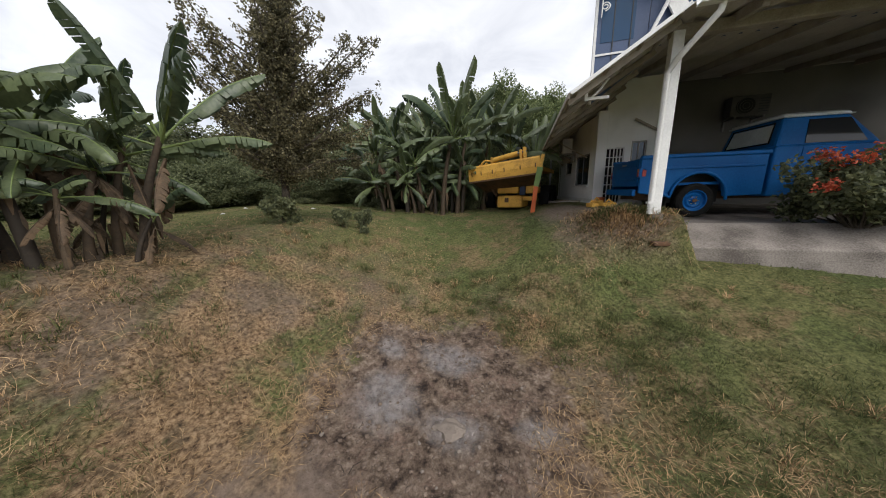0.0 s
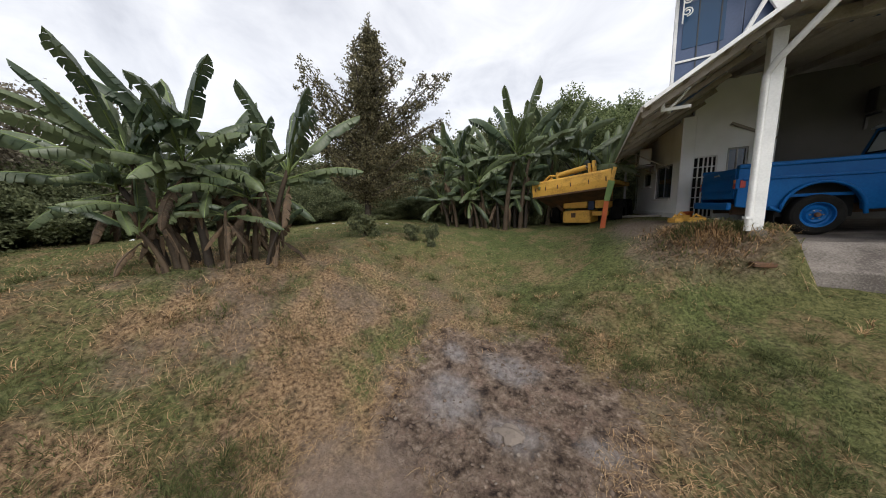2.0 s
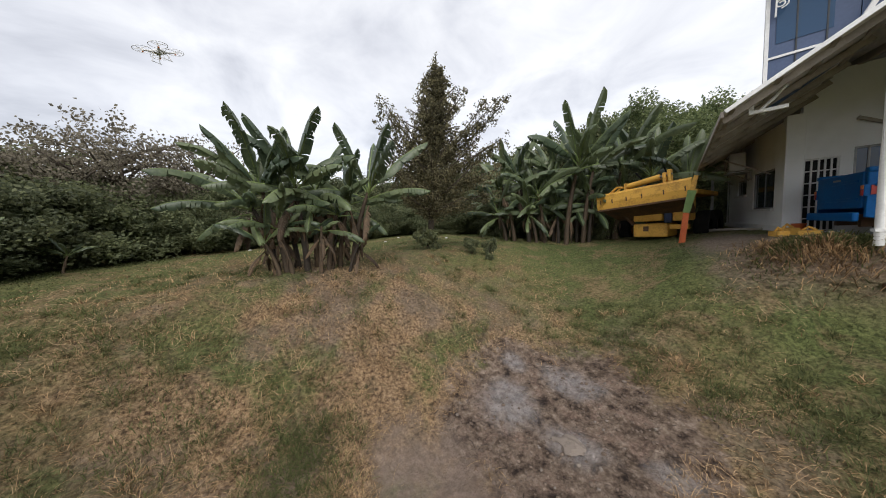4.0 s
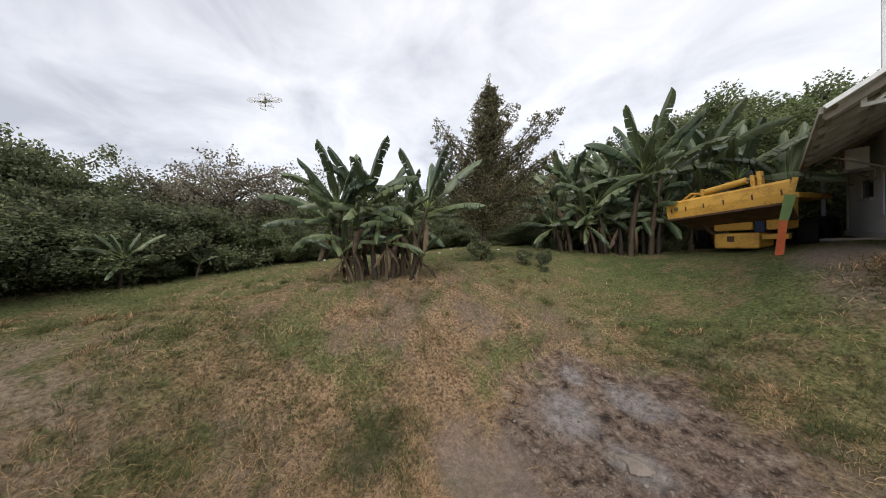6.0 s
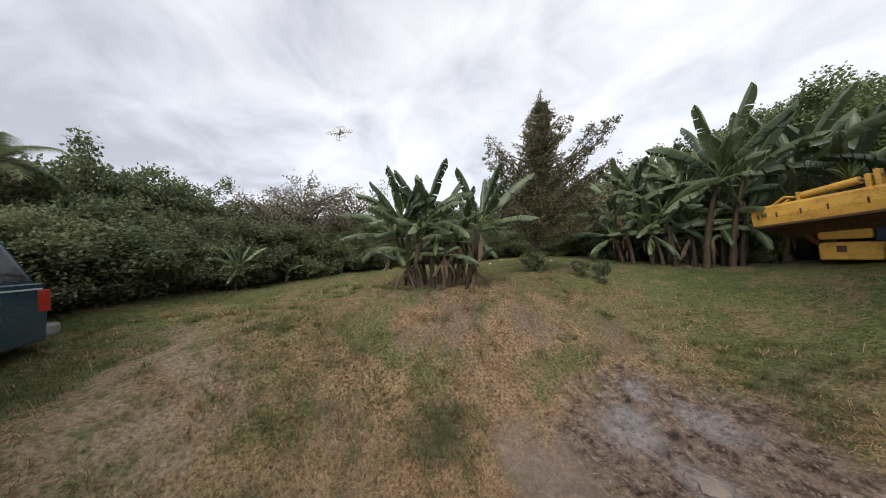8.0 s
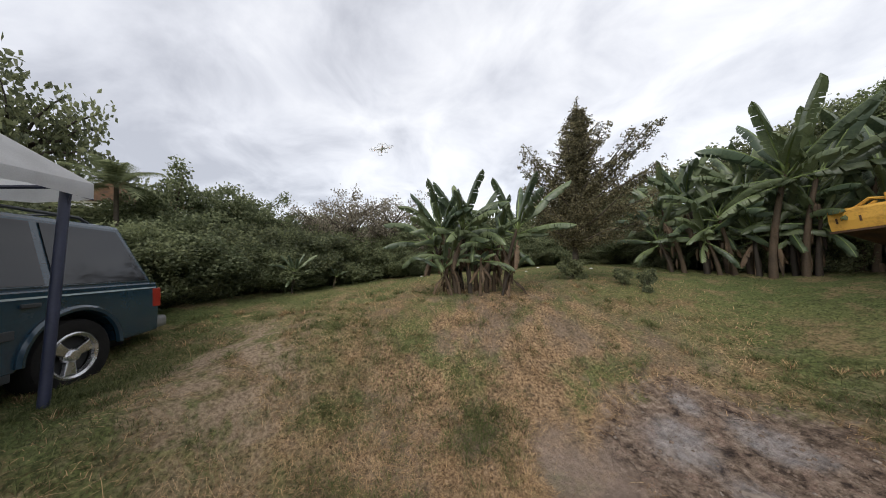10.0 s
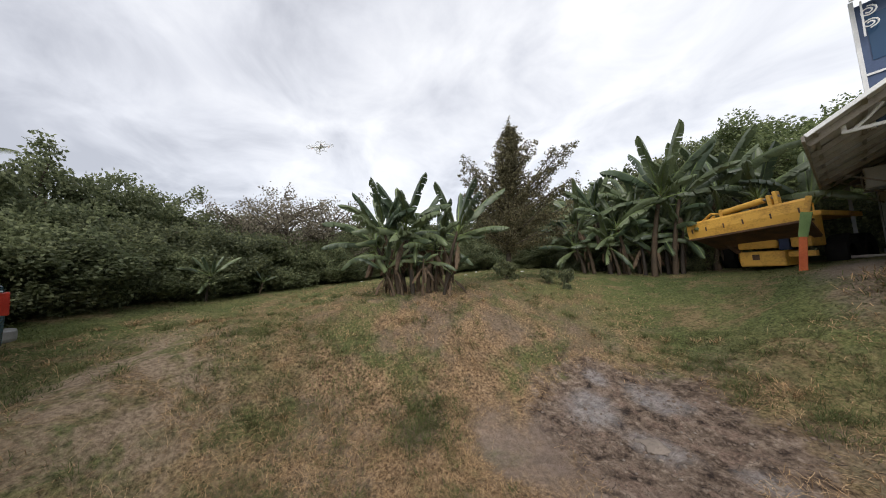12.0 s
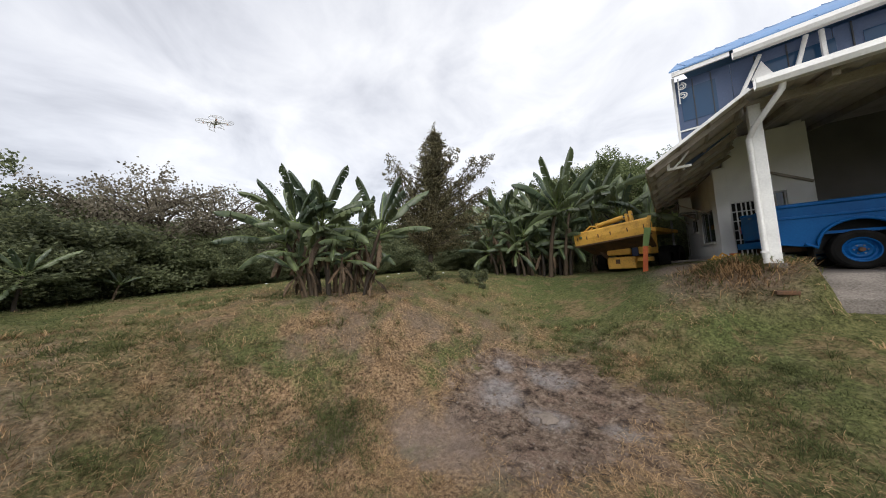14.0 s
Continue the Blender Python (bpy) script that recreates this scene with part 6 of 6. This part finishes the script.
# ---- the canopy beside the car ----
def build_canopy():
    base = Vector((-2.82, -1.99, 0))
    g0 = ground_z(base.x, base.y)
    c = thing("canopy_tent", Matrix.Translation((base.x, base.y, g0 - 0.04)), "white canvas canopy on a dark blue tube pole", "canopy")
    h = 2.45 - g0
    back = Vector((0.985, -0.172, 0)) * 2.6
    side_ = Vector((-0.25, -0.968, 0)) * 2.5
    for o in (Vector((0, 0, 0)), back, side_, back + side_):
        part("leg", Shape().tube([o, o + Vector((-0.15, 0.02, h))], 0.036, 10), POLE_NAVY, c, smooth=50)
    part("top_rail", Shape().tube([(-0.15, 0.02, h), tuple(back + Vector((0, 0, h)))], 0.02, 6), POLE_NAVY, c)
    part("top_rail", Shape().tube([(-0.15, 0.02, h), tuple(side_ + Vector((0, 0, h)))], 0.02, 6), POLE_NAVY, c)
    mid = (back + side_) / 2 + Vector((0, 0, h + 1.5))
    out = -(back + side_).normalized() * 0.16 + Vector((-0.15, 0.02, 0))
    k = [out + Vector((0, 0, h + 0.06)), back * 1.03 + Vector((0, 0, h + 0.06)), (back + side_) * 1.02 + Vector((0, 0, h + 0.06)), side_ * 1.03 + Vector((0, 0, h + 0.06))]
    s = Shape()
    drop = Vector((0, 0, -0.16))
    for a, b in zip(k, k[1:] + k[:1]):
        n = 6
        rows = [[a.lerp(b, i / n) + drop + Vector((0, 0, 0.03 * math.sin(i * 2.1))) for i in range(n + 1)], [a.lerp(b, i / n) - Vector((0, 0, 0.05 * math.sin(math.pi * i / n))) for i in range(n + 1)], [a.lerp(b, i / n).lerp(mid, 0.5) - Vector((0, 0, 0.05)) for i in range(n + 1)], [mid] * (n + 1)]
        for r0, r1 in zip(rows, rows[1:]):
            for i in range(n):
                s.add([r0[i], r0[i + 1], r1[i + 1], r1[i]], [(0, 1, 2, 3)])
    part("canvas", s, CANVAS, c, "white canvas roof with a short valance")
    part("strap", Shape().tube([k[0] + drop, k[0] * 0.5 + Vector((0, 0, h * 0.5 - 0.1)), Vector((-0.13, 0.02, h - 0.25))], 0.008, 5), POLE_NAVY, c)


build_canopy()


# ---- the drone, hanging in the air ----
def build_drone():
    d = thing("quadcopter_drone", pose(-7.33, 1.8, 5.05, 8, -6, 35), "white quadcopter drone with ring guards in flight", "drone")
    part("shell", Shape().add([(x * 0.1, y * 0.075, z) for z, sc in ((-0.03, 0.7), (-0.01, 1), (0.015, 1), (0.04, 0.55)) for x, y in ((-sc, -sc), (sc, -sc), (sc, sc), (-sc, sc))],
         [(3, 2, 1, 0), (12, 13, 14, 15)] + [(i * 4 + k, i * 4 + (k + 1) % 4, i * 4 + 4 + (k + 1) % 4, i * 4 + 4 + k) for i in range(3) for k in range(4)]), DRONE_WHITE, d, bevel=0.012)
    cam_ = part("camera_pod", Shape().box(-0.035, -0.1, -0.055, 0.035, -0.05, -0.02), DRONE_WHITE, d, bevel=0.01)
    part("lens", Shape().lathe([(0, -0.108), (0.014, -0.106), (0.016, -0.098)], 12, Matrix.Translation((0, 0, -0.04))), DRONE_GREY, cam_)
    for sx in (-1, 1):
        for sy in (-1, 1):
            hub = Vector((sx * 0.17, sy * 0.15, 0.01))
            arm = part("arm", Shape().tube([(sx * 0.06, sy * 0.05, 0.0), tuple(hub)], [0.022, 0.014], 8), DRONE_WHITE, d, smooth=50)
            part("motor", Shape().tube([hub - Vector((0, 0, 0.025)), hub + Vector((0, 0, 0.03))], 0.016, 10), DRONE_WHITE, arm)
            part("light", Shape().tube([hub - Vector((0, 0, 0.038)), hub - Vector((0, 0, 0.026))], 0.014, 8), AMBER, arm, "orange arm light")
            for k in (0, 1):
                a = 0.7 + sx * 0.5 + k * math.pi
                w = Vector((math.cos(a), math.sin(a), 0))
                n = Vector((-w.y, w.x, 0)) * 0.009
                p0, p1 = hub + Vector((0, 0, 0.034)), hub + w * 0.115 + Vector((0, 0, 0.036))
                part("propeller_blade", Shape().add([p0 - n * 0.6, p0 + n * 0.6, p1 + n * 0.5, p1 - n, p0 - n * 0.6 + Vector((0, 0, 0.003)), p0 + n * 0.6 + Vector((0, 0, 0.003)), p1 + n * 0.5 + Vector((0, 0, 0.003)), p1 - n + Vector((0, 0, 0.003))], [(3, 2, 1, 0), (4, 5, 6, 7), (0, 1, 5, 4), (1, 2, 6, 5), (2, 3, 7, 6), (3, 0, 4, 7)]), DRONE_WHITE, arm)
            ring = [hub + Vector((0.135 * math.cos(a), 0.135 * math.sin(a), 0.01)) for a in (2 * math.pi * k / 28 for k in range(29))]
            guard = part("guard", Shape().tube(ring, 0.005, 5), DRONE_WHITE, d)
            out_a = math.atan2(sy, sx)
            for da in (-0.9, 0.0, 0.9):
                part("guard_spoke", Shape().tube([hub, hub + Vector((0.135 * math.cos(out_a + da), 0.135 * math.sin(out_a + da), 0.01))], 0.004, 4), DRONE_WHITE, guard)
    for sx in (-1, 1):
        for sy in (-1, 1):
            part("landing_leg", Shape().tube([(sx * 0.06, sy * 0.05, -0.02), (sx * 0.1, sy * 0.055, -0.06), (sx * 0.12, sy * 0.06, -0.11), (sx * 0.122, sy * 0.065, -0.16)], 0.007, 6), DRONE_WHITE, d, smooth=50)
        part("skid", Shape().tube([(sx * 0.122, -0.09, -0.16), (sx * 0.122, 0.09, -0.16)], 0.007, 6), DRONE_WHITE, d)


build_drone()


# ---- a distant house behind the hedge ----
def far_house(x, y, turn):
    z = ground_z(x, y)
    h = thing("distant_house", pose(x, y, z, 0, 0, turn), "distant two-storey house with a red-brown roof behind the hedge", "house")
    part("wall", Shape().box(-4, -3, 0, 4, 3, 6.4), WHITE, h)
    part("roof", Shape().prism([(-4.5, 6.3), (4.5, 6.3), (0, 8.0)], -3.5, 3.5), RUST, h, "red-brown roof")
    for u in (-2.4, 0.2):
        w = part("window", Shape().box(u, -3.05, 4.2, u + 1.3, -2.98, 5.4), WHITE_PAINT, h)
        part("pane", Shape().box(u + 0.08, -3.07, 4.28, u + 1.22, -3.05, 5.32), PANE, w)


far_house(-30.6, -16.6, -62)


# ---- stones, clods and grass ----
def pebble(rng, r):
    s = Shape()
    v = []
    for k in range(3):
        for i in range(6):
            a, e = i * math.pi / 3 + k * 0.3, (-0.5, 0.15, 0.7)[k]
            q = r * rng.uniform(0.75, 1.2)
            v.append((q * math.cos(a) * math.cos(e), q * math.sin(a) * math.cos(e), q * 0.6 * math.sin(e)))
    v.append((0, 0, r * 0.62))
    f = [tuple(range(6))[::-1]]
    for k in range(2):
        f += [(k * 6 + i, k * 6 + (i + 1) % 6, k * 6 + 6 + (i + 1) % 6, k * 6 + 6 + i) for i in range(6)]
    f += [(12 + i, 12 + (i + 1) % 6, 18) for i in range(6)]
    return s.add(v, f)


def slab_stone(rng, r):
    """A flattened, many-faced stone."""
    bm = bmesh.new()
    bmesh.ops.create_icosphere(bm, subdivisions=3, radius=r)
    s = Shape()
    for q in bm.verts:
        k = 1 + 0.4 * noise.noise(q.co * (1.6 / r) + Vector((r * 90, 0, 0))) + 0.22 * noise.noise(q.co * (4.5 / r))
        q.co = Vector((q.co.x * k, q.co.y * k, q.co.z * k))
    bm.verts.index_update()
    s.add([tuple(q.co) for q in bm.verts], [tuple(v.index for v in f.verts) for f in bm.faces])
    bm.free()
    return s


rng = random.Random(12)
tagged(part("pale_stone", slab_stone(rng, 0.12), STONE, smooth=30, m=Matrix.Translation((-0.46, 3.46, rough_z(-0.46, 3.46) - 0.016)) @ Matrix.Diagonal((1.1, 0.85, 0.3, 1))), "pale flat stone set in the bare earth", "stone")
tagged(part("pale_stone", slab_stone(rng, 0.06), STONE, smooth=30, m=Matrix.Translation((0.28, 3.6, rough_z(0.28, 3.6) - 0.005)) @ Matrix.Diagonal((1.1, 0.9, 0.4, 1))), "small pale stone set in the bare earth", "stone")
for x, y in ((-7.6, 7.6), (-6.8, 6.4), (-8.2, 3.1), (-5.6, 8.0)):
    tagged(part("white_pebble", slab_stone(rng, 0.045), WHITE_PAINT, smooth=30, m=Matrix.Translation((x, y, rough_z(x, y))) @ Matrix.Diagonal((1.3, 0.9, 0.5, 1))), "small white stone lying on the far lawn", "stone", "white stones on the lawn")
clods, chips = Shape(), Shape()
for _ in range(7000):
    x, y = rng.uniform(-2.5, 1.2), rng.uniform(2.3, 5.6)
    if in_patch(x, y) < 0.0 + 0.1 * rng.random() or math.hypot((x + 1.25) / 0.62, (y - 2.45) / 0.4) < 1 or (math.hypot((x + 1.0) / 0.5, (y - 3.8) / 0.5) < 1 and rng.random() < 0.75):
        continue
    r = 0.003 + 0.02 * rng.random() ** 4
    p = pebble(rng, r)
    (clods if rng.random() < 0.95 else chips).add(p.v, p.f, Matrix.Translation((x, y, rough_z(x, y) + r * 0.1)))
twigs = Shape()
for _ in range(900):
    x, y = rng.uniform(-2.6, 1.3), rng.uniform(2.2, 5.7)
    q = in_patch(x, y)
    if not -0.12 < q < 0.45 or rng.random() < 1.8 * q or math.hypot((x + 1.25) / 0.66, (y - 2.45) / 0.42) < 1:
        continue
    a, l, r = rng.uniform(0, 6.28), rng.uniform(0.02, 0.12), rng.uniform(0.001, 0.0028)
    z = rough_z(x, y) + 0.004
    twigs.tube([(x, y, z), (x + l * 0.5 * math.cos(a), y + l * 0.5 * math.sin(a), z + rng.uniform(0, 0.012)), (x + l * math.cos(a + 0.3), y + l * math.sin(a + 0.3), z + rng.uniform(-0.002, 0.012))], r, 4)
tagged(part("charred_twigs", twigs, CHAR), "charred twigs scattered round the bare patch", "twigs", kind="stuff")
tagged(part("soil_clods", clods, CLOD), "loose dark soil clods on the bare patch", "soil", kind="stuff")
tagged(part("gravel_chips", chips, STONE), "pale gravel chips on the bare patch", "gravel", kind="stuff")


def greenness(x, y):
    g = noise.noise((x * 0.55, y * 0.55, 7)) + 0.6 * noise.noise((x * 1.6, y * 1.6, 9))
    d = math.hypot((x + 1.5) / 3.8, (y - 2.5) / 3.1)
    tuft = 1.9 * math.exp(-((x + 2.1) ** 2 + (y - 1.85) ** 2) / 0.16) + 0.9 * math.exp(-((x + 3.0) ** 2 + (y - 1.2) ** 2) / 0.2)
    return g - 0.45 * smooth01(-0.8, -2.6, x) + 1.5 * (d - 0.95) + tuft + 0.12 * smooth01(-0.2, 1.2, x)


def grass():
    rng = random.Random(77)
    dry, green = Shape(), Shape()
    dv, df, gv, gf = [], [], [], []

    def blade(v, f, x, y, h, lay, w, a=None):
        a = rng.uniform(0, 6.283) if a is None else a
        c, s_ = math.cos(a), math.sin(a)
        z = rough_z(x, y) - 0.004
        n = len(v)
        wx, wy = -s_ * w, c * w
        mx, my, mz = x + c * lay * 0.45, y + s_ * lay * 0.45, z + h * 0.75
        v += [(x - wx, y - wy, z), (x + wx, y + wy, z), (mx + wx * 0.8, my + wy * 0.8, mz), (mx - wx * 0.8, my - wy * 0.8, mz), (x + c * lay, y + s_ * lay, z + h)]
        f += [(n, n + 1, n + 2, n + 3), (n + 3, n + 2, n + 4)]

    def free(x, y):
        if (x > 2.35 and y > 6.15) or math.hypot((x - 1.0) / 0.6, (y - 7.9) / 1.9) < 0.6 + 0.6 * rng.random() or (x > 1.5 and y > 9.3) or in_patch(x, y) > 0.02 + 0.14 * rng.random():
            return False
        if math.hypot((x + 3.4) / 1.3, (y + 0.75) / 0.7) < 0.6 + 0.5 * rng.random() and noise.noise((x * 2.2, y * 2.2, 61)) < 0.12:
            return False
        return math.hypot((x + 1.25) / 0.58, (y - 2.45) / 0.36) > 0.95

    near, far = 0.75 ** 0.5, 15.5 ** 0.5
    for _ in range(270000):
        r = (near + rng.random() * (far - near)) ** 2
        a = radians(rng.uniform(-135, 52))
        x, y = 0.2 + r * math.sin(a), 0.2 + r * math.cos(a)
        if not free(x, y):
            continue
        g = greenness(x, y) + rng.uniform(-0.4, 0.4)
        if r > 7.0 and rng.random() < min(0.6, 0.15 * (r - 7.0)):
            continue
        if noise.noise((x * 0.9, y * 0.9, 21)) > 0.25 and r < 7 and rng.random() < 0.7:
            continue
        wide = 0.0006 + 0.00052 * r
        if g > 0.15:
            clump = 1 + 1.1 * max(0, noise.noise((x * 1.4, y * 1.4, 33)))
            blade(gv, gf, x, y, rng.uniform(0.012, 0.045) * clump * (1 if r < 5 else 0.55), rng.uniform(0.015, 0.07), wide * 1.2)
        else:
            flat = rng.random() < 0.8
            blade(dv, df, x, y, rng.uniform(0.004, 0.02) if flat else rng.uniform(0.02, 0.055), rng.uniform(0.03, 0.12), wide)
    # the lawn behind the eye
    for _ in range(26000):
        r, a = rng.uniform(0.6, 2.2) ** 2, radians(rng.uniform(52, 225))
        x, y = 0.2 + r * math.sin(a), 0.2 + r * math.cos(a)
        if free(x, y):
            green_ = greenness(x, y) + rng.uniform(-0.4, 0.4) > 0.15
            blade(gv if green_ else dv, gf if green_ else df, x, y, rng.uniform(0.01, 0.04), rng.uniform(0.02, 0.09), 0.0012 + 0.0005 * r)
    # tufts of greener, longer grass, spreading from their middles
    spots = []
    for _ in range(3600):
        r, a = rng.uniform(0.9, 2.55) ** 2 * 0.9, radians(rng.uniform(-135, 52))
        cx, cy = 0.2 + r * math.sin(a), 0.2 + r * math.cos(a)
        if in_patch(cx, cy) < -0.1 and greenness(cx, cy) > -1.25 + 1.3 * rng.random() and noise.noise((cx * 1.2, cy * 1.2, 55)) > -0.12:
            spots.append((cx, cy, rng.uniform(0.03, 0.13), r))
    for cx, cy, spread, count in ((-2.1, 1.85, 0.24, 44), (-1.75, 2.0, 0.16, 14), (-0.1, 4.9, 0.25, 18), (0.5, 4.5, 0.2, 14), (-2.75, 2.15, 0.22, 8), (-3.1, 1.5, 0.24, 9), (-3.3, 0.5, 0.3, 10), (1.35, 4.6, 0.3, 9), (-2.7, 5.2, 0.3, 7), (-2.5, 2.9, 0.2, 6), (-3.6, 2.6, 0.25, 8), (-2.9, 3.3, 0.22, 7), (-4.6, 2.2, 0.3, 9), (-4.2, 3.9, 0.3, 8), (-5.4, 1.0, 0.35, 10), (-3.2, 5.4, 0.4, 10), (-1.6, 5.6, 0.3, 8), (-0.4, 5.3, 0.25, 6), (-5.8, 3.2, 0.35, 9), (-4.8, -0.3, 0.3, 8)):
        spots += [(rng.gauss(cx, spread), rng.gauss(cy, spread), rng.uniform(0.06, 0.13), max(2.5, math.hypot(cx, cy))) for _ in range(count)]
    for cx, cy, size, r in spots:
        if not free(cx, cy):
            continue
        dead = rng.random() < 0.12
        for _ in range(int(14 + 300 * size)):
            o, a = abs(rng.gauss(0, size * 0.55)), rng.uniform(0, 6.283)
            x, y = cx + o * math.cos(a), cy + o * math.sin(a)
            blade(dv if dead else gv, df if dead else gf, x, y, rng.uniform(0.02, 0.085) * (0.5 + 4 * size), rng.uniform(0.03, 0.13), 0.0008 + 0.00038 * r, a + rng.gauss(0, 0.6))
    # loose pale straw lying criss-cross
    sv, sf = [], []
    for _ in range(95000):
        r = rng.uniform(0.95, 2.9) ** 2
        a = radians(rng.uniform(-135, 52))
        x, y = 0.2 + r * math.sin(a), 0.2 + r * math.cos(a)
        if rng.random() < (r - 3.5) / 5.0:
            continue
        lie = noise.noise((x * 1.1, y * 1.1, 41)) + 0.6 * noise.noise((x * 3.1, y * 3.1, 43))
        if greenness(x, y) > 0.2 + 0.2 * rng.random() or lie < -0.15 + 0.3 * rng.random() or not free(x, y):
            continue
        a, l, bow = rng.uniform(0, 6.283), 0.03 + 0.16 * rng.random() ** 1.7, rng.uniform(-0.35, 0.35)
        w = 0.0003 + 0.0002 * r
        n, lift = len(sv), rng.uniform(0.004, 0.03)
        for k in range(4):
            b_ = a + bow * (k / 3 - 0.5)
            px, py = x + l * (k / 3 - 0.5) * math.cos(b_), y + l * (k / 3 - 0.5) * math.sin(b_)
            z = rough_z(px, py) + lift * (0.4 + 0.6 * math.sin(1.0 + k + 6 * bow))
            sv += [(px - w * math.sin(b_), py + w * math.cos(b_), z + w), (px + w * math.sin(b_), py - w * math.cos(b_), z)]
        sf += [(n + 2 * k, n + 2 * k + 1, n + 2 * k + 3, n + 2 * k + 2) for k in range(3)]
    litter = Shape()
    litter.v, litter.f = sv, sf
    tagged(part("straw_litter", litter, STRAND), "loose pale straw lying criss-cross on the lawn", "straw", kind="stuff")
    # tall dry stalks here and there
    for _ in range(420):
        r, a = rng.uniform(2.0, 9.0), radians(rng.uniform(-120, 35))
        x, y = r * math.sin(a), r * math.cos(a)
        if in_patch(x, y) < -0.1 and not (x > 1.9 and y > 5.8):
            blade(dv, df, x, y, rng.uniform(0.05, 0.18), rng.uniform(0.05, 0.2), 0.0016)
    dry.v, dry.f, green.v, green.f = dv, df, gv, gf
    tagged(part("dry_grass", dry, STRAW), "flattened dry straw-coloured grass over the lawn", "grass", kind="stuff")
    tagged(part("green_grass", green, GRASS), "short green grass in clumps over the lawn", "grass", kind="stuff")


grass()
